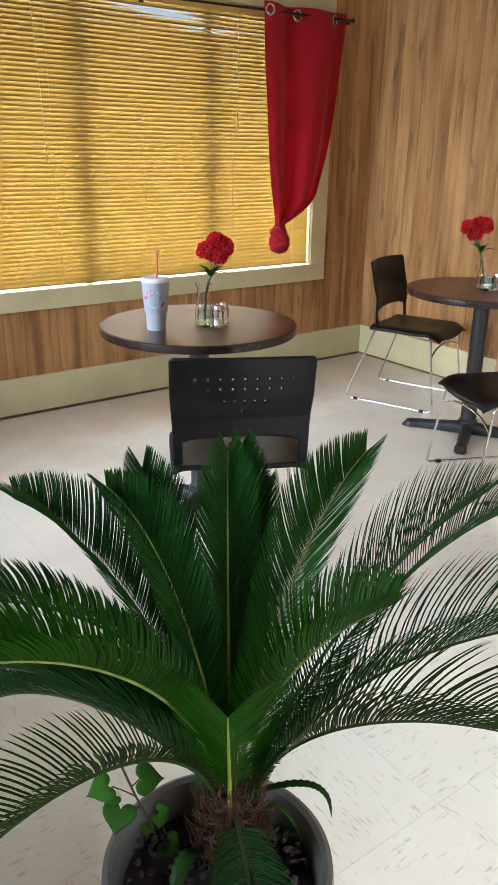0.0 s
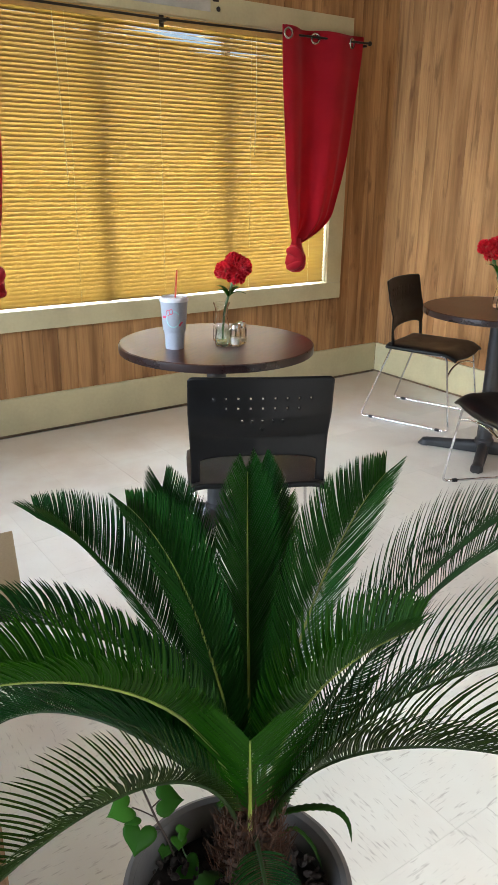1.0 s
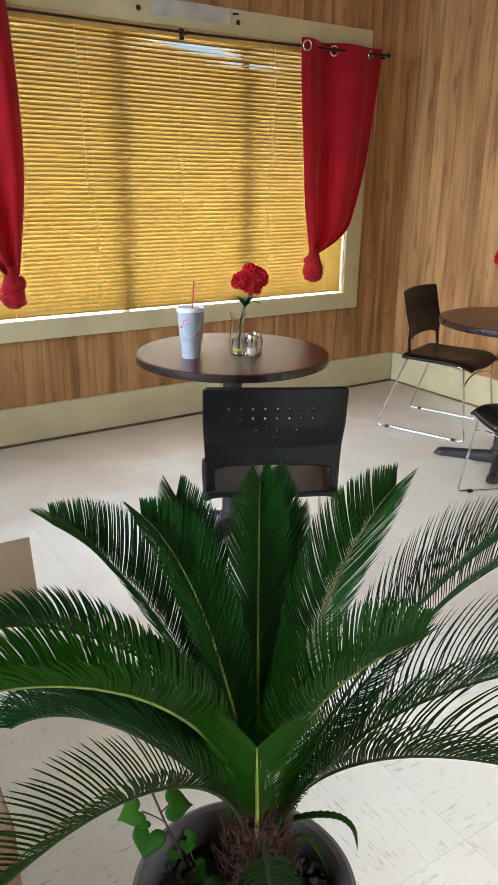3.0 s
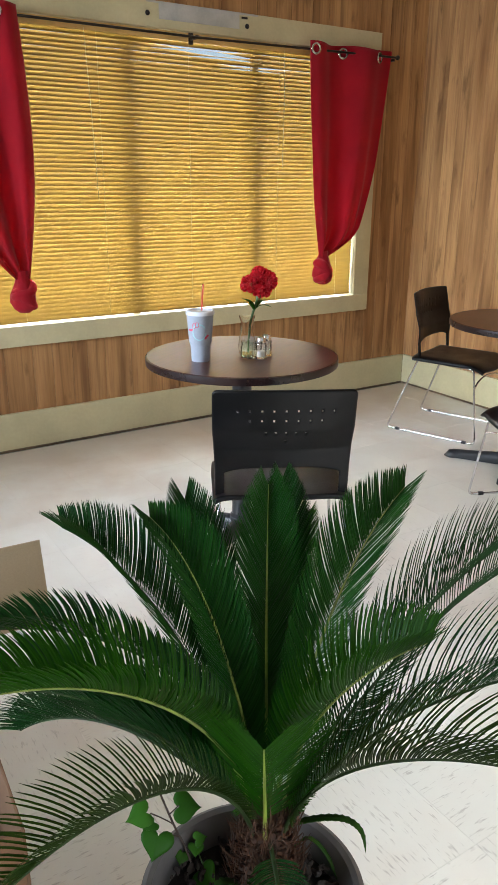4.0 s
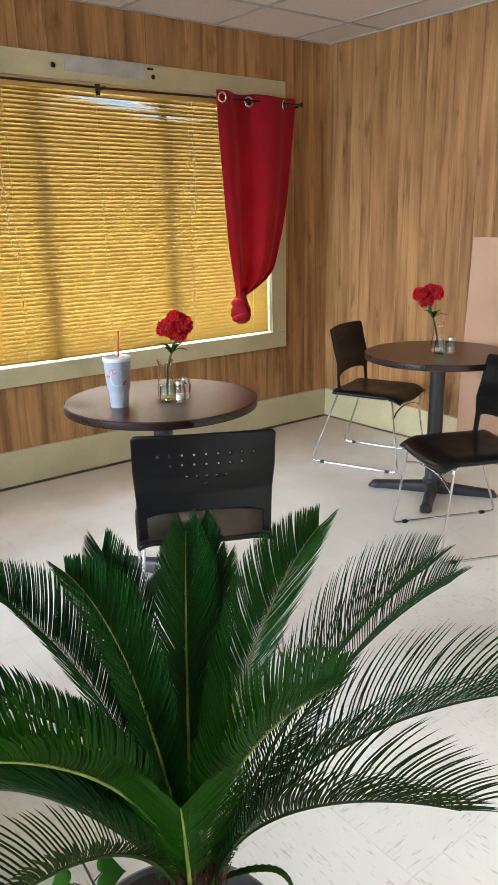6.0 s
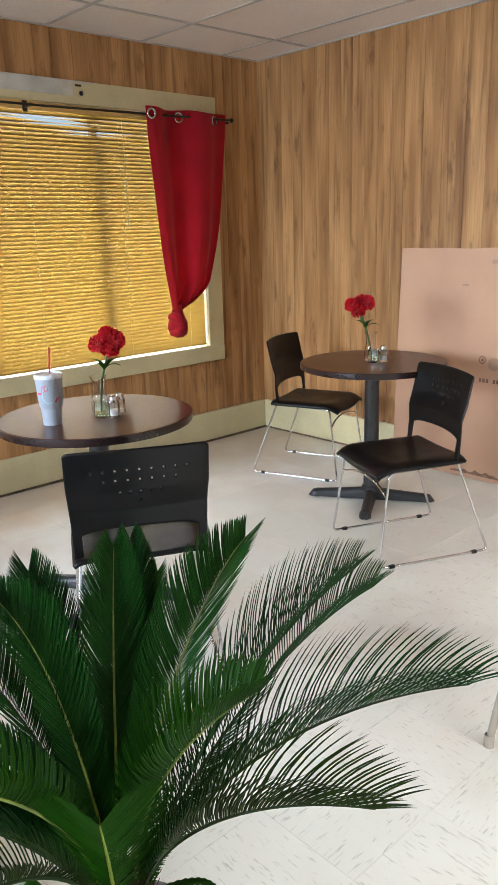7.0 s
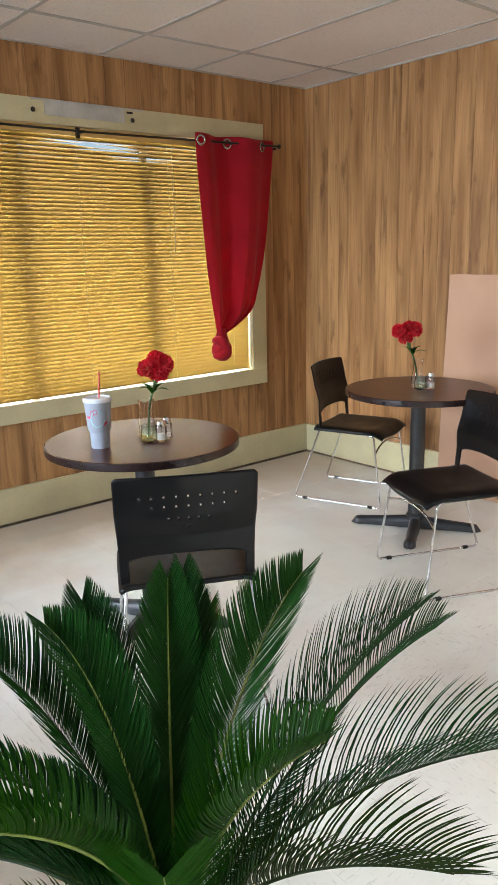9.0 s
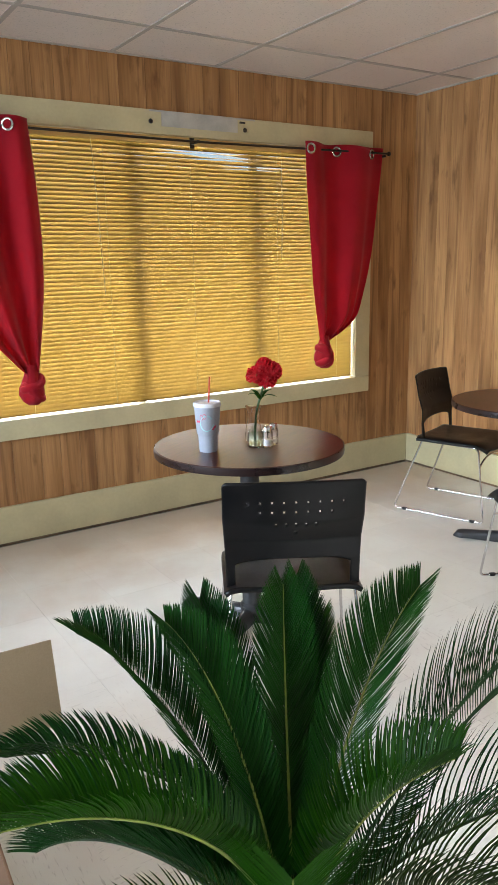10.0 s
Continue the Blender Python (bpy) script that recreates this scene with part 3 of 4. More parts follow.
# ---- tables and chairs ----
def cafe_table(x, y, turn, label):
    t = thing("cafe_table", pose(x, y, 0, 0, 0, turn), label, "table", group="round cafe tables")
    part("tabletop", lathe([(0, 0.720), (0.3645, 0.720), (0.366, 0.723), (0.366, 0.748), (0.3635, 0.7505), (0, 0.7505)], 96), MAHOG, t, "dark mahogany laminate top")
    part("edge_band", lathe([(0.3663, 0.721), (0.3700, 0.722), (0.3710, 0.735), (0.3700, 0.748), (0.3663, 0.7495)], 96), EDGE, t, "dark edging strip")
    part("column", lathe([(0, 0.05), (0.048, 0.05), (0.048, 0.075), (0.039, 0.085), (0.038, 0.675), (0.060, 0.684), (0.060, 0.702), (0, 0.702)], 32), IRON, t)
    part("top_plate", boxed((-0.14, -0.14, 0.702), (0.14, 0.14, 0.7195), 0.004), IRON, t)
    for k in range(4):
        a = math.pi / 2 * k

        def at(u, v, a=a):
            r = 0.02 + 0.315 * u
            w = (0.030 - 0.006 * u + 0.008 * max(0, 1 - abs(u - 0.88) / 0.10)) * math.sqrt(max(0.10, 1 - max(0, (u - 0.90) / 0.10) ** 2))
            h = (0.066 - 0.030 * u ** 0.7) * math.sqrt(max(0.02, 1 - max(0, (u - 0.88) / 0.12) ** 2))
            th = math.pi * (v * 1.0)
            lx, lz = w * math.cos(th), max(0.0, h * math.sin(th) ** 0.6)
            return (r * math.cos(a) - lx * math.sin(a), r * math.sin(a) + lx * math.cos(a), 0.006 + lz)

        bm = sheet(at, 14, 12)
        bmesh.ops.holes_fill(bm, edges=[e for e in bm.edges if e.is_boundary])
        foot = part("foot", bm, IRON, t)
        part("glide", lathe([(0, 0), (0.018, 0), (0.018, 0.010), (0, 0.010)], 16, at=(0.295 * math.cos(a), 0.295 * math.sin(a), 0)), RUBBER, foot)
    return t


cafe_table(-2.318, -1.484, 30, "round dark mahogany cafe table on a black pedestal")
cafe_table(-0.735, -1.575, 33, "round mahogany cafe table beside the panelled wall")



def stack_chair(m, label):
    c = thing("stacking_chair", m, label, "chair", group="black stacking chairs")

    def seat(u, v):
        x, y = (u - 0.5) * 2, (v - 0.5) * 2
        wide = 0.219 - 0.004 * max(0, -y) - 0.016 * max(0, y) ** 4
        z = 0.447 - 0.014 * (1 - x * x) * (1 - 0.4 * y * y) - 0.020 * abs(x) ** 9
        z -= 0.042 * max(0, (y - 0.60) / 0.40) ** 2 * (1 - 0.25 * x * x)
        return (x * wide, 0.048 + y * 0.207 + 0.012 * (1 - x * x) * max(0, y), z)

    thicken(part("seat", sheet(seat, 28, 28), BLACK, c, "contoured black plastic seat"), 0.014)
    nu, nv, low = 72, 52, 18
    hole = set()
    for j, count, step in ((43, 9, 6.1), (39, 7, 6.1), (34, 5, 4.8), (30, 1, 1)):
        for k in range(count):
            hole.add((36 + round((k - (count - 1) / 2) * step), j))

    def back(u, v):
        x = (u - 0.5) * 2
        s = v * nv
        if s <= low:
            arch = 0.528 - 0.030 * abs(x) ** 6 + 0.012 * (1 - x * x)
            z = 0.440 + (arch - 0.440) * s / low
        else:
            arch = 0.528 - 0.030 * abs(x) ** 6 + 0.012 * (1 - x * x)
            ztop = 0.797 + 0.006 * (1 - x * x) - 0.009 * max(0, (abs(x) - 0.93) / 0.07) ** 2.4
            z = arch + (ztop - arch) * (s - low) / (nv - low)
        h = (z - 0.44) / 0.365
        wide = 0.211 + 0.007 * min(1, max(0, (h - 0.25) / 0.40))
        y = -0.122 - 0.055 * h - (0.028 + 0.012 * math.sin(math.pi * min(1, h)) ** 2) * (1 - x * x) * min(1, h * 1.6) + 0.010 * math.sin(math.pi * h) * x * x
        y += 0.024 * max(0, 1 - abs(z - 0.600) / 0.075) * (1 - 0.6 * x * x)
        return (x * wide, y, z)

    thicken(part("backrest", sheet(back, nu, nv, keep=lambda i, j: (i, j) not in hole and (j >= low or i < 5 or i >= nu - 5)), BLACK, c, "curved black backrest with a triangle of small holes"), 0.007)
    for sx in (-1, 1):
        pts = [(sx * 0.196, -0.125, 0.436), (sx * 0.232, -0.280, 0.0065), (sx * 0.232, 0.262, 0.0065), (sx * 0.206, 0.205, 0.418), (sx * 0.206, -0.10, 0.428)]
        side = part("sled_leg", tube(round_corners(pts, 0.028), 0.0055, 10), CHROME, c, "bent chrome wire leg")
        for y in (-0.210, 0.200):
            part("glide", boxed((sx * 0.232 - 0.0075, y - 0.013, 0.0), (sx * 0.232 + 0.0075, y + 0.013, 0.0145), 0.003), BLACK, side)
    part("front_bar", tube(smooth_path([(-0.212, 0.219, 0.312), (-0.12, 0.208, 0.338), (0, 0.202, 0.347), (0.12, 0.208, 0.338), (0.212, 0.219, 0.312)]), 0.0052, 10), CHROME, c, "arched chrome cross bar")
    for y in (-0.09, 0.12):
        part("cross_bar", tube([(-0.205, y, 0.427), (0.205, y, 0.427)], 0.005, 8), CHROME, c)
    return c


chair = stack_chair(pose(-2.489, -1.982, 0, 0, 0, 60.4 - 90), "black plastic stacking chair pushed up to the cafe table")
second = copy_thing(chair, pose(-1.078, -2.05, 0, 0, 0, 155.7 - 90))
tagged(second, "black plastic stacking chair turned out from the table")
third = copy_thing(chair, pose(-0.527, -0.945, 0, 0, 0, -70 - 90))
tagged(third, "black plastic stacking chair in the panelled corner")


def folding_chair(m):
    c = thing("folding_chair", m, "beige enamelled steel folding chair, opened out", "chair")
    hoop = [(-0.228, 0.24, 0.012), (-0.224, -0.035, 0.41), (-0.220, -0.165, 0.59), (-0.212, -0.240, 0.674), (-0.150, -0.268, 0.724), (0.150, -0.268, 0.724), (0.212, -0.240, 0.674), (0.220, -0.165, 0.59), (0.224, -0.035, 0.41), (0.228, 0.24, 0.012)]
    part("front_frame", tube(round_corners(hoop, 0.035), 0.0115, 12), BEIGE, c, "bent beige tube that makes the front legs and back")
    for sx in (-1, 1):
        leg = part("rear_leg", tube([(sx * 0.206, -0.120, 0.560), (sx * 0.214, -0.250, 0.014)], 0.0112, 12), BEIGE, c)
        part("rubber_foot", lathe([(0, 0), (0.0145, 0), (0.0145, 0.035), (0.012, 0.038)], 14, at=(sx * 0.214, -0.250, 0)), BEIGE, leg)
        part("hinge_link", tube([(sx * 0.212, -0.148, 0.515), (sx * 0.214, -0.085, 0.485)], 0.008, 8), BEIGE, c)
    part("rear_brace", tube(round_corners([(-0.212, -0.229, 0.105), (-0.185, -0.220, 0.150), (0.185, -0.220, 0.150), (0.212, -0.229, 0.105)], 0.024), 0.0075, 10), BEIGE, c, "round rear brace between the legs")
    part("front_brace", tube([(-0.226, 0.138, 0.16), (0.226, 0.138, 0.16)], 0.0075, 10), BEIGE, c)

    def back(u, v):
        x = (u - 0.5) * 2
        return (x * (0.214 - 0.045 * v ** 3), -0.170 - 0.094 * v - 0.020 * (1 - x * x), 0.578 + 0.140 * v)

    thicken(part("backrest", sheet(back, 20, 10), BEIGE, c, "pressed beige steel back panel"), 0.008)

    def seat(u, v):
        x, y = (u - 0.5) * 2, (v - 0.5) * 2
        r = 1 - 0.05 * abs(y) ** 6
        return (x * (0.190 + 0.008 * y) * r, -0.012 + y * 0.195, 0.432 + 0.016 * y - 0.010 * (1 - x * x) * (1 - y * y) - 0.012 * max(abs(x), abs(y)) ** 16)

    thicken(part("seat", sheet(seat, 24, 24), BEIGE, c, "pressed beige steel seat pan"), 0.030, -1)
    part("seat_rim", tube([Vector((x, y, 0.418 + 0.08 * y)) for x, y in ((-0.182, -0.20), (-0.194, 0.175), (0.194, 0.175), (0.182, -0.20), (-0.182, -0.20))], 0.009, 8), BEIGE, c)
    return c


folding_chair(pose(-1.900, -3.330, 0, 0, 0, -13 - 90))


# ---- on the tables ----
def carnation(parent, x, y, z, r, seed):
    """A ruffled carnation head of many crinkled petals."""
    g = random.Random(seed)
    bm = bmesh.new()
    for k in range(60):
        lat = math.acos(1 - 1.72 * (k + 0.5) / 60)
        az = 2.39996 * k
        d = Vector((math.sin(lat) * math.cos(az), math.sin(lat) * math.sin(az), math.cos(lat)))
        s = d.orthogonal().normalized()
        s.rotate(Matrix.Rotation(g.uniform(0, 6.3), 3, d))
        w = d.cross(s)
        ln, wd = r * g.uniform(0.55, 0.75), r * g.uniform(0.42, 0.62)
        ph = g.uniform(0, 6)
        rows = []
        for j in range(4):
            v = j / 3
            row = []
            for i in range(8):
                u = i / 7 * 2 - 1
                fan = wd * (0.25 + 0.85 * v)
                ruff = 0.16 * r * v * v * math.sin(7 * u + ph) + 0.05 * r * v * g.uniform(-1, 1)
                p = d * (r * 0.38 + ln * v * (1 - 0.20 * u * u)) + s * (u * fan) + w * (ruff + 0.25 * r * v * (v - 0.5))
                p += d * (0.05 * r * v * math.sin(15 * u + ph))
                row.append(bm.verts.new((x + p.x, y + p.y, z + p.z)))
            rows.append(row)
        for a, b in zip(rows, rows[1:]):
            for i in range(7):
                bm.faces.new((a[i], a[i + 1], b[i + 1], b[i]))
    return part("flower_head", bm, PETAL, parent, "ruffled red carnation head")


def leaf_blade(bm, base, tip, width, up, bendy=0.0):
    base, tip = Vector(base), Vector(tip)
    d = tip - base
    s = d.cross(Vector(up)).normalized()
    n = s.cross(d).normalized()
    rows = []
    for j in range(7):
        v = j / 6
        w = width * math.sin(math.pi * (0.08 + 0.92 * v)) ** 0.8 if j < 6 else 0.0003
        c = base + d * v + n * (bendy * math.sin(math.pi * v) - bendy * 0.6 * v * v)
        rows.append([bm.verts.new(c - s * w + n * 0.25 * w), bm.verts.new(c), bm.verts.new(c + s * w + n * 0.25 * w)])
    for a, b in zip(rows, rows[1:]):
        for i in range(2):
            bm.faces.new((a[i], a[i + 1], b[i + 1], b[i]))


def flower_vase(x, y, heads, seed, lean):
    TZ = 0.7505
    v = thing("flower_vase", pose(x, y, TZ), "clear glass bud vase with red carnations", "vase", group="flower vases")
    prof = [(r * 1.18, h * 1.12) for r, h in [(0, 0.0), (0.024, 0.0), (0.0265, 0.004), (0.028, 0.03), (0.025, 0.055), (0.0185, 0.085), (0.0215, 0.115), (0.027, 0.130), (0.0255, 0.130), (0.020, 0.115), (0.017, 0.085), (0.0235, 0.055), (0.0262, 0.03), (0.024, 0.008), (0, 0.007)]]
    part("glass_body", lathe(prof, 32), GLASS, v)
    top = (lean[0], lean[1], 0.245)
    part("flower_stem", tube(smooth_path([(0.004, 0, 0.012), (lean[0] * 0.3, lean[1] * 0.3, 0.12), (lean[0] * 0.8, lean[1] * 0.8, 0.20), top]), 0.0046, 8), STEM, v)
    bm = lathe([(0, -0.03), (0.007, -0.028), (0.010, 0.0), (0.013, 0.022), (0.010, 0.028), (0, 0.028)], 16, at=(top[0], top[1], 0.235))
    part("calyx", bm, STEM, v)
    bm = bmesh.new()
    for az, el, ln in ((20, 25, 0.085), (200, 30, 0.08), (110, 40, 0.07), (300, 20, 0.075), (330, 50, 0.06), (160, 55, 0.06)):
        a, e = radians(az), radians(el)
        b = Vector((lean[0] * 0.6, lean[1] * 0.6, 0.165))
        leaf_blade(bm, b, b + Vector((math.cos(a) * math.cos(e), math.sin(a) * math.cos(e), math.sin(e))) * ln, 0.010, (0, 0, 1), 0.012)
    thicken(part("leaf", bm, PALM_YOUNG, v), 0.0008)
    for k, (hx, hy, hz, hr) in enumerate(heads):
        carnation(v, top[0] + hx, top[1] + hy, 0.245 + hz, hr, seed + k)
    return v


def shaker(x, y, label, fill):
    s = thing("shaker", pose(x, y, 0.7505), label, "shaker", group="glass shakers")

    def flutes(a, z):
        return 1 + 0.045 * math.cos(10 * a)

    part("glass_body", lathe([(0, 0), (0.019, 0), (0.0205, 0.004), (0.0205, 0.055), (0.0175, 0.064), (0.0165, 0.064), (0.0180, 0.054), (0.0180, 0.008), (0, 0.006)], 60, squash=flutes), GLASS, s)
    part("filling", lathe([(0, 0.0085), (0.0165, 0.0085), (0.0165, fill), (0, fill + 0.001)], 24), SALT, s, "white grains")
    part("lid", lathe([(0.0178, 0.060), (0.0188, 0.061), (0.0188, 0.074), (0.0165, 0.080), (0.009, 0.083), (0, 0.084)], 32), CHROME, s, "domed chrome lid")
    return s


def glass_jar(x, y):
    s = thing("glass_jar", pose(x, y, 0.7505), "squat green-tinted glass jar", "jar", group="glass jars")
    part("glass_body", lathe([(0, 0), (0.026, 0), (0.030, 0.006), (0.031, 0.035), (0.027, 0.058), (0.029, 0.064), (0.027, 0.064), (0.024, 0.057), (0.0275, 0.035), (0.026, 0.010), (0, 0.009)], 48, squash=lambda a, z: 1 + 0.03 * math.cos(8 * a)), GREENGLASS, s)
    return s


flower_vase(-2.295, -1.483, [(0.008, 0.004, 0.044, 0.038), (-0.028, 0.014, 0.018, 0.036), (0.026, -0.018, 0.030, 0.036), (0.004, -0.014, 0.000, 0.034)], 11, (0.045, -0.012))
glass_jar(-2.330, -1.548)
shaker(-2.297, -1.583, "glass salt shaker with a chrome lid", 0.030)
shaker(-2.252, -1.552, "fluted glass pepper shaker with a chrome lid", 0.020)
flower_vase(-0.724, -1.554, [(-0.042, 0.026, 0.040, 0.036), (0.022, -0.016, 0.046, 0.038), (-0.006, 0.000, 0.060, 0.030), (-0.020, 0.006, 0.010, 0.035)], 31, (-0.040, 0.030))
glass_jar(-0.762, -1.604)
shaker(-0.718, -1.632, "glass salt shaker beside the far vase", 0.030)

cup = thing("foam_cup", pose(-2.505, -1.493, 0.7505) @ Matrix.Scale(0.955, 4), "tall white foam drink cup with a red straw", "cup")
part("cup_body", lathe([(0, 0), (0.034, 0), (0.035, 0.003), (0.0385, 0.060), (0.0405, 0.068), (0.0435, 0.072), (0.0515, 0.182), (0.0535, 0.187), (0.0515, 0.189), (0.050, 0.186), (0, 0.184)], 48), FOAM, cup)
part("lid", lathe([(0.0545, 0.180), (0.0555, 0.183), (0.0545, 0.192), (0.049, 0.196), (0.047, 0.191), (0, 0.191)], 48), LID, cup, "milky plastic lid")
part("straw", tube([(0.004, 0.002, 0.10), (0.010, 0.006, 0.190), (0.022, 0.012, 0.290)], 0.0035, 10), STRAW, cup, "thin red drinking straw")


def on_cup(bm, a0, z0, pts, w, closed=False):
    """A printed stroke that follows the cup's wall."""
    rows = []
    n = len(pts)
    for i, (da, dz) in enumerate(pts):
        p, q = pts[max(i - 1, 0)], pts[min(i + 1, n - 1)]
        dx, dy = q[0] - p[0], q[1] - p[1]
        ln = math.hypot(dx, dy) or 1
        nx, ny = -dy / ln * w, dx / ln * w
        pair = []
        for sgn in (-1, 1):
            s, z = da + nx * sgn, z0 + dz + ny * sgn
            r = 0.0435 + (z - 0.072) / 0.11 * 0.008 + 0.0006
            a = a0 + s / r
            pair.append(bm.verts.new((r * math.cos(a), r * math.sin(a), z)))
        rows.append(pair)
    for a, b in zip(rows, rows[1:]):
        bm.faces.new((a[0], a[1], b[1], b[0]))


A0 = radians(236)
bm = bmesh.new()
on_cup(bm, A0, 0.118, [(0.026 * math.cos(k / 20 * 5.6 + 0.6), 0.030 * math.sin(k / 20 * 5.6 + 0.6)) for k in range(21)], 0.0022)
part("print_ring", bm, AQUA, cup, "pale aqua printed ring")
LOOP = [(0.007 * math.cos(k / 10 * 6.28), 0.010 * math.sin(k / 10 * 6.28)) for k in range(11)]
for z0, pts, w in ((0.142, [(a - 0.020, b) for a, b in LOOP], 0.0011), (0.146, [(a - 0.008, b) for a, b in LOOP], 0.0011),
                   (0.120, [(-0.047, 0.004), (-0.034, 0.005), (-0.026, 0.006)], 0.0042), (0.092, [(0.022, 0.0), (0.030, 0.009), (0.038, 0.014)], 0.0042)):
    bm = bmesh.new()
    on_cup(bm, A0, z0, pts, w)
    part("print_stroke", bm, PINK, cup, "pink printed stroke")


# ---- cardboard ----
sheetc = thing("cardboard_sheet", pose(-0.034, 0, 0), "large flattened brown cardboard leaning on the panelled wall", "cardboard")


def lean_x(z):
    return -0.052 + 0.050 * z / 1.285


def board(u, v):
    y = -1.243 - 1.75 * u
    z = 0.004 + 1.281 * v + (0.0015 * math.sin(19 * u) + 0.0015 * math.sin(43 * u)) * v
    return (lean_x(z) - 0.006 * math.sin(math.pi * v) * math.sin(3 * u + 1), y, z)


thicken(part("board", sheet(board, 40, 20), CARD, sheetc, smooth=False), 0.012)


def print_ring(y, z, r0, r1, mat_, name):
    bm = bmesh.new()
    rows = []
    for i in range(33):
        a = 2 * math.pi * i / 32
        rows.append([bm.verts.new((lean_x(z + r * math.sin(a)) - 0.0145, y + r * math.cos(a), z + r * math.sin(a))) for r in (r0, r1)])
    for a, b in zip(rows, rows[1:]):
        bm.faces.new((a[0], a[1], b[1], b[0]))
    part(name, bm, mat_, sheetc)


def print_bar(y0, y1, z0, z1, mat_, name):
    bm = sheet(lambda u, v: (lean_x(z0 + (z1 - z0) * v) - 0.0145, y0 + (y1 - y0) * u, z0 + (z1 - z0) * v), 3, 3)
    part(name, bm, mat_, sheetc)


print_ring(-1.815, 0.690, 0.016, 0.022, PRINT, "printed_mark")
print_ring(-1.815, 0.690, 0.0005, 0.009, PRINT, "printed_mark")
print_ring(-1.885, 0.672, 0.0005, 0.036, GHOST, "printed_mark")
for k in range(7):
    if k != 3:
        print_bar(-1.803 - 0.021 * k, -1.818 - 0.021 * k, 0.566, 0.588, PRINT, "print_bar")
print_bar(-1.83, -1.90, 1.205, 1.225, GHOST, "smudge")
print_bar(-1.66, -1.70, 1.085, 1.095, GHOST, "smudge")



def damp_stain(y0, y1, z0, h, seed):
    g = random.Random(seed)
    tops = [h * g.uniform(0.35, 1.0) for _ in range(15)]

    def at(u, v):
        k = u * 14
        i = min(int(k), 13)
        z = z0 + v * (tops[i] + (tops[i + 1] - tops[i]) * (k - i)) * math.sin(math.pi * (0.06 + 0.88 * u)) ** 0.6
        return (lean_x(z) - 0.0150, y0 + (y1 - y0) * u, z)

    part("damp_stain", sheet(at, 28, 2), STAIN, sheetc, "brown damp stain near the foot")


damp_stain(-1.66, -1.98, 0.030, 0.034, 3)
damp_stain(-2.16, -2.50, 0.030, 0.026, 9)

carton = thing("cardboard_carton", pose(-3.852, -2.42, 0, 0, 0, -3), "opened tan cardboard carton with raised flaps", "box")
W2, D2, H2 = 0.27, 0.36, 0.28
for name, lo, hi in (("side_panel", (W2 - 0.006, -D2, 0.006), (W2, D2, H2)), ("side_panel", (-W2, -D2, 0.006), (-W2 + 0.006, D2, H2)),
                     ("end_panel", (-W2 + 0.0065, D2 - 0.006, 0.006), (W2 - 0.0065, D2, H2)), ("end_panel", (-W2 + 0.0065, -D2, 0.006), (W2 - 0.0065, -D2 + 0.006, H2)),
                     ("bottom_panel", (-W2, -D2, 0.0), (W2, D2, 0.0055))):
    part(name, boxed(lo, hi, 0.0015), CARTON, carton)
flap = part("flap", boxed((-0.27, -0.003, 0), (0.27, 0.003, 0.24), 0.0015), TAN, carton, "tan flap standing up")
flap.matrix_basis = pose(0.262, D2 + 0.065, H2 - 0.09, -14, 0, 0)

bm = bmesh.new()
bmesh.ops.create_icosphere(bm, subdivisions=4, radius=0.12)
for v in bm.verts:
    n = noise.noise(v.co * 18) * 0.030 + noise.noise(v.co * 45) * 0.012
    v.co += v.co.normalized() * n
    v.co.z *= 0.9
bagm = tagged(part("plastic_bag", bm, BAG, None), "crumpled cloudy plastic bag in the carton", "bag")
bagm.matrix_world = pose(-3.695, -2.21, 0.225)


# ---- the potted palm ----
AXIS = Vector((-3.37, -3.22, 0.535))
pot = thing("plant_pot", pose(-3.412, -3.250, 0), "dark grey round resin planter with a rolled rim", "plant pot")
part("pot_body", lathe([(0, 0), (0.105, 0), (0.112, 0.006), (0.135, 0.30), (0.141, 0.445), (0.149, 0.452), (0.154, 0.464), (0.152, 0.477), (0.145, 0.481), (0.138, 0.477), (0.134, 0.462), (0.128, 0.38), (0, 0.378)], 72), POT, pot)
bm = bmesh.new()
lathe([(0.1315, 0.425), (0.10, 0.432), (0.06, 0.440), (0, 0.444)], 40, bm, squash=lambda a, z: 1 + 0.01 * math.sin(7 * a))
part("soil", bm, SOIL, pot, "dark potting soil")
bm = bmesh.new()
g = random.Random(8)
for k in range(220):
    a, r = g.uniform(0, 6.283), 0.125 * math.sqrt(g.random())
    s = g.uniform(0.004, 0.010)
    bmesh.ops.create_icosphere(bm, subdivisions=1, radius=1.0, matrix=Matrix.LocRotScale((r * math.cos(a), r * math.sin(a), 0.438 + g.uniform(0, 0.012)), Euler((g.random() * 6, g.random() * 6, g.random() * 6)), (s, s * 0.7, s * 0.45)))
tagged(part("bark_mulch", bm, BARK, pot, smooth=False), kind="stuff")

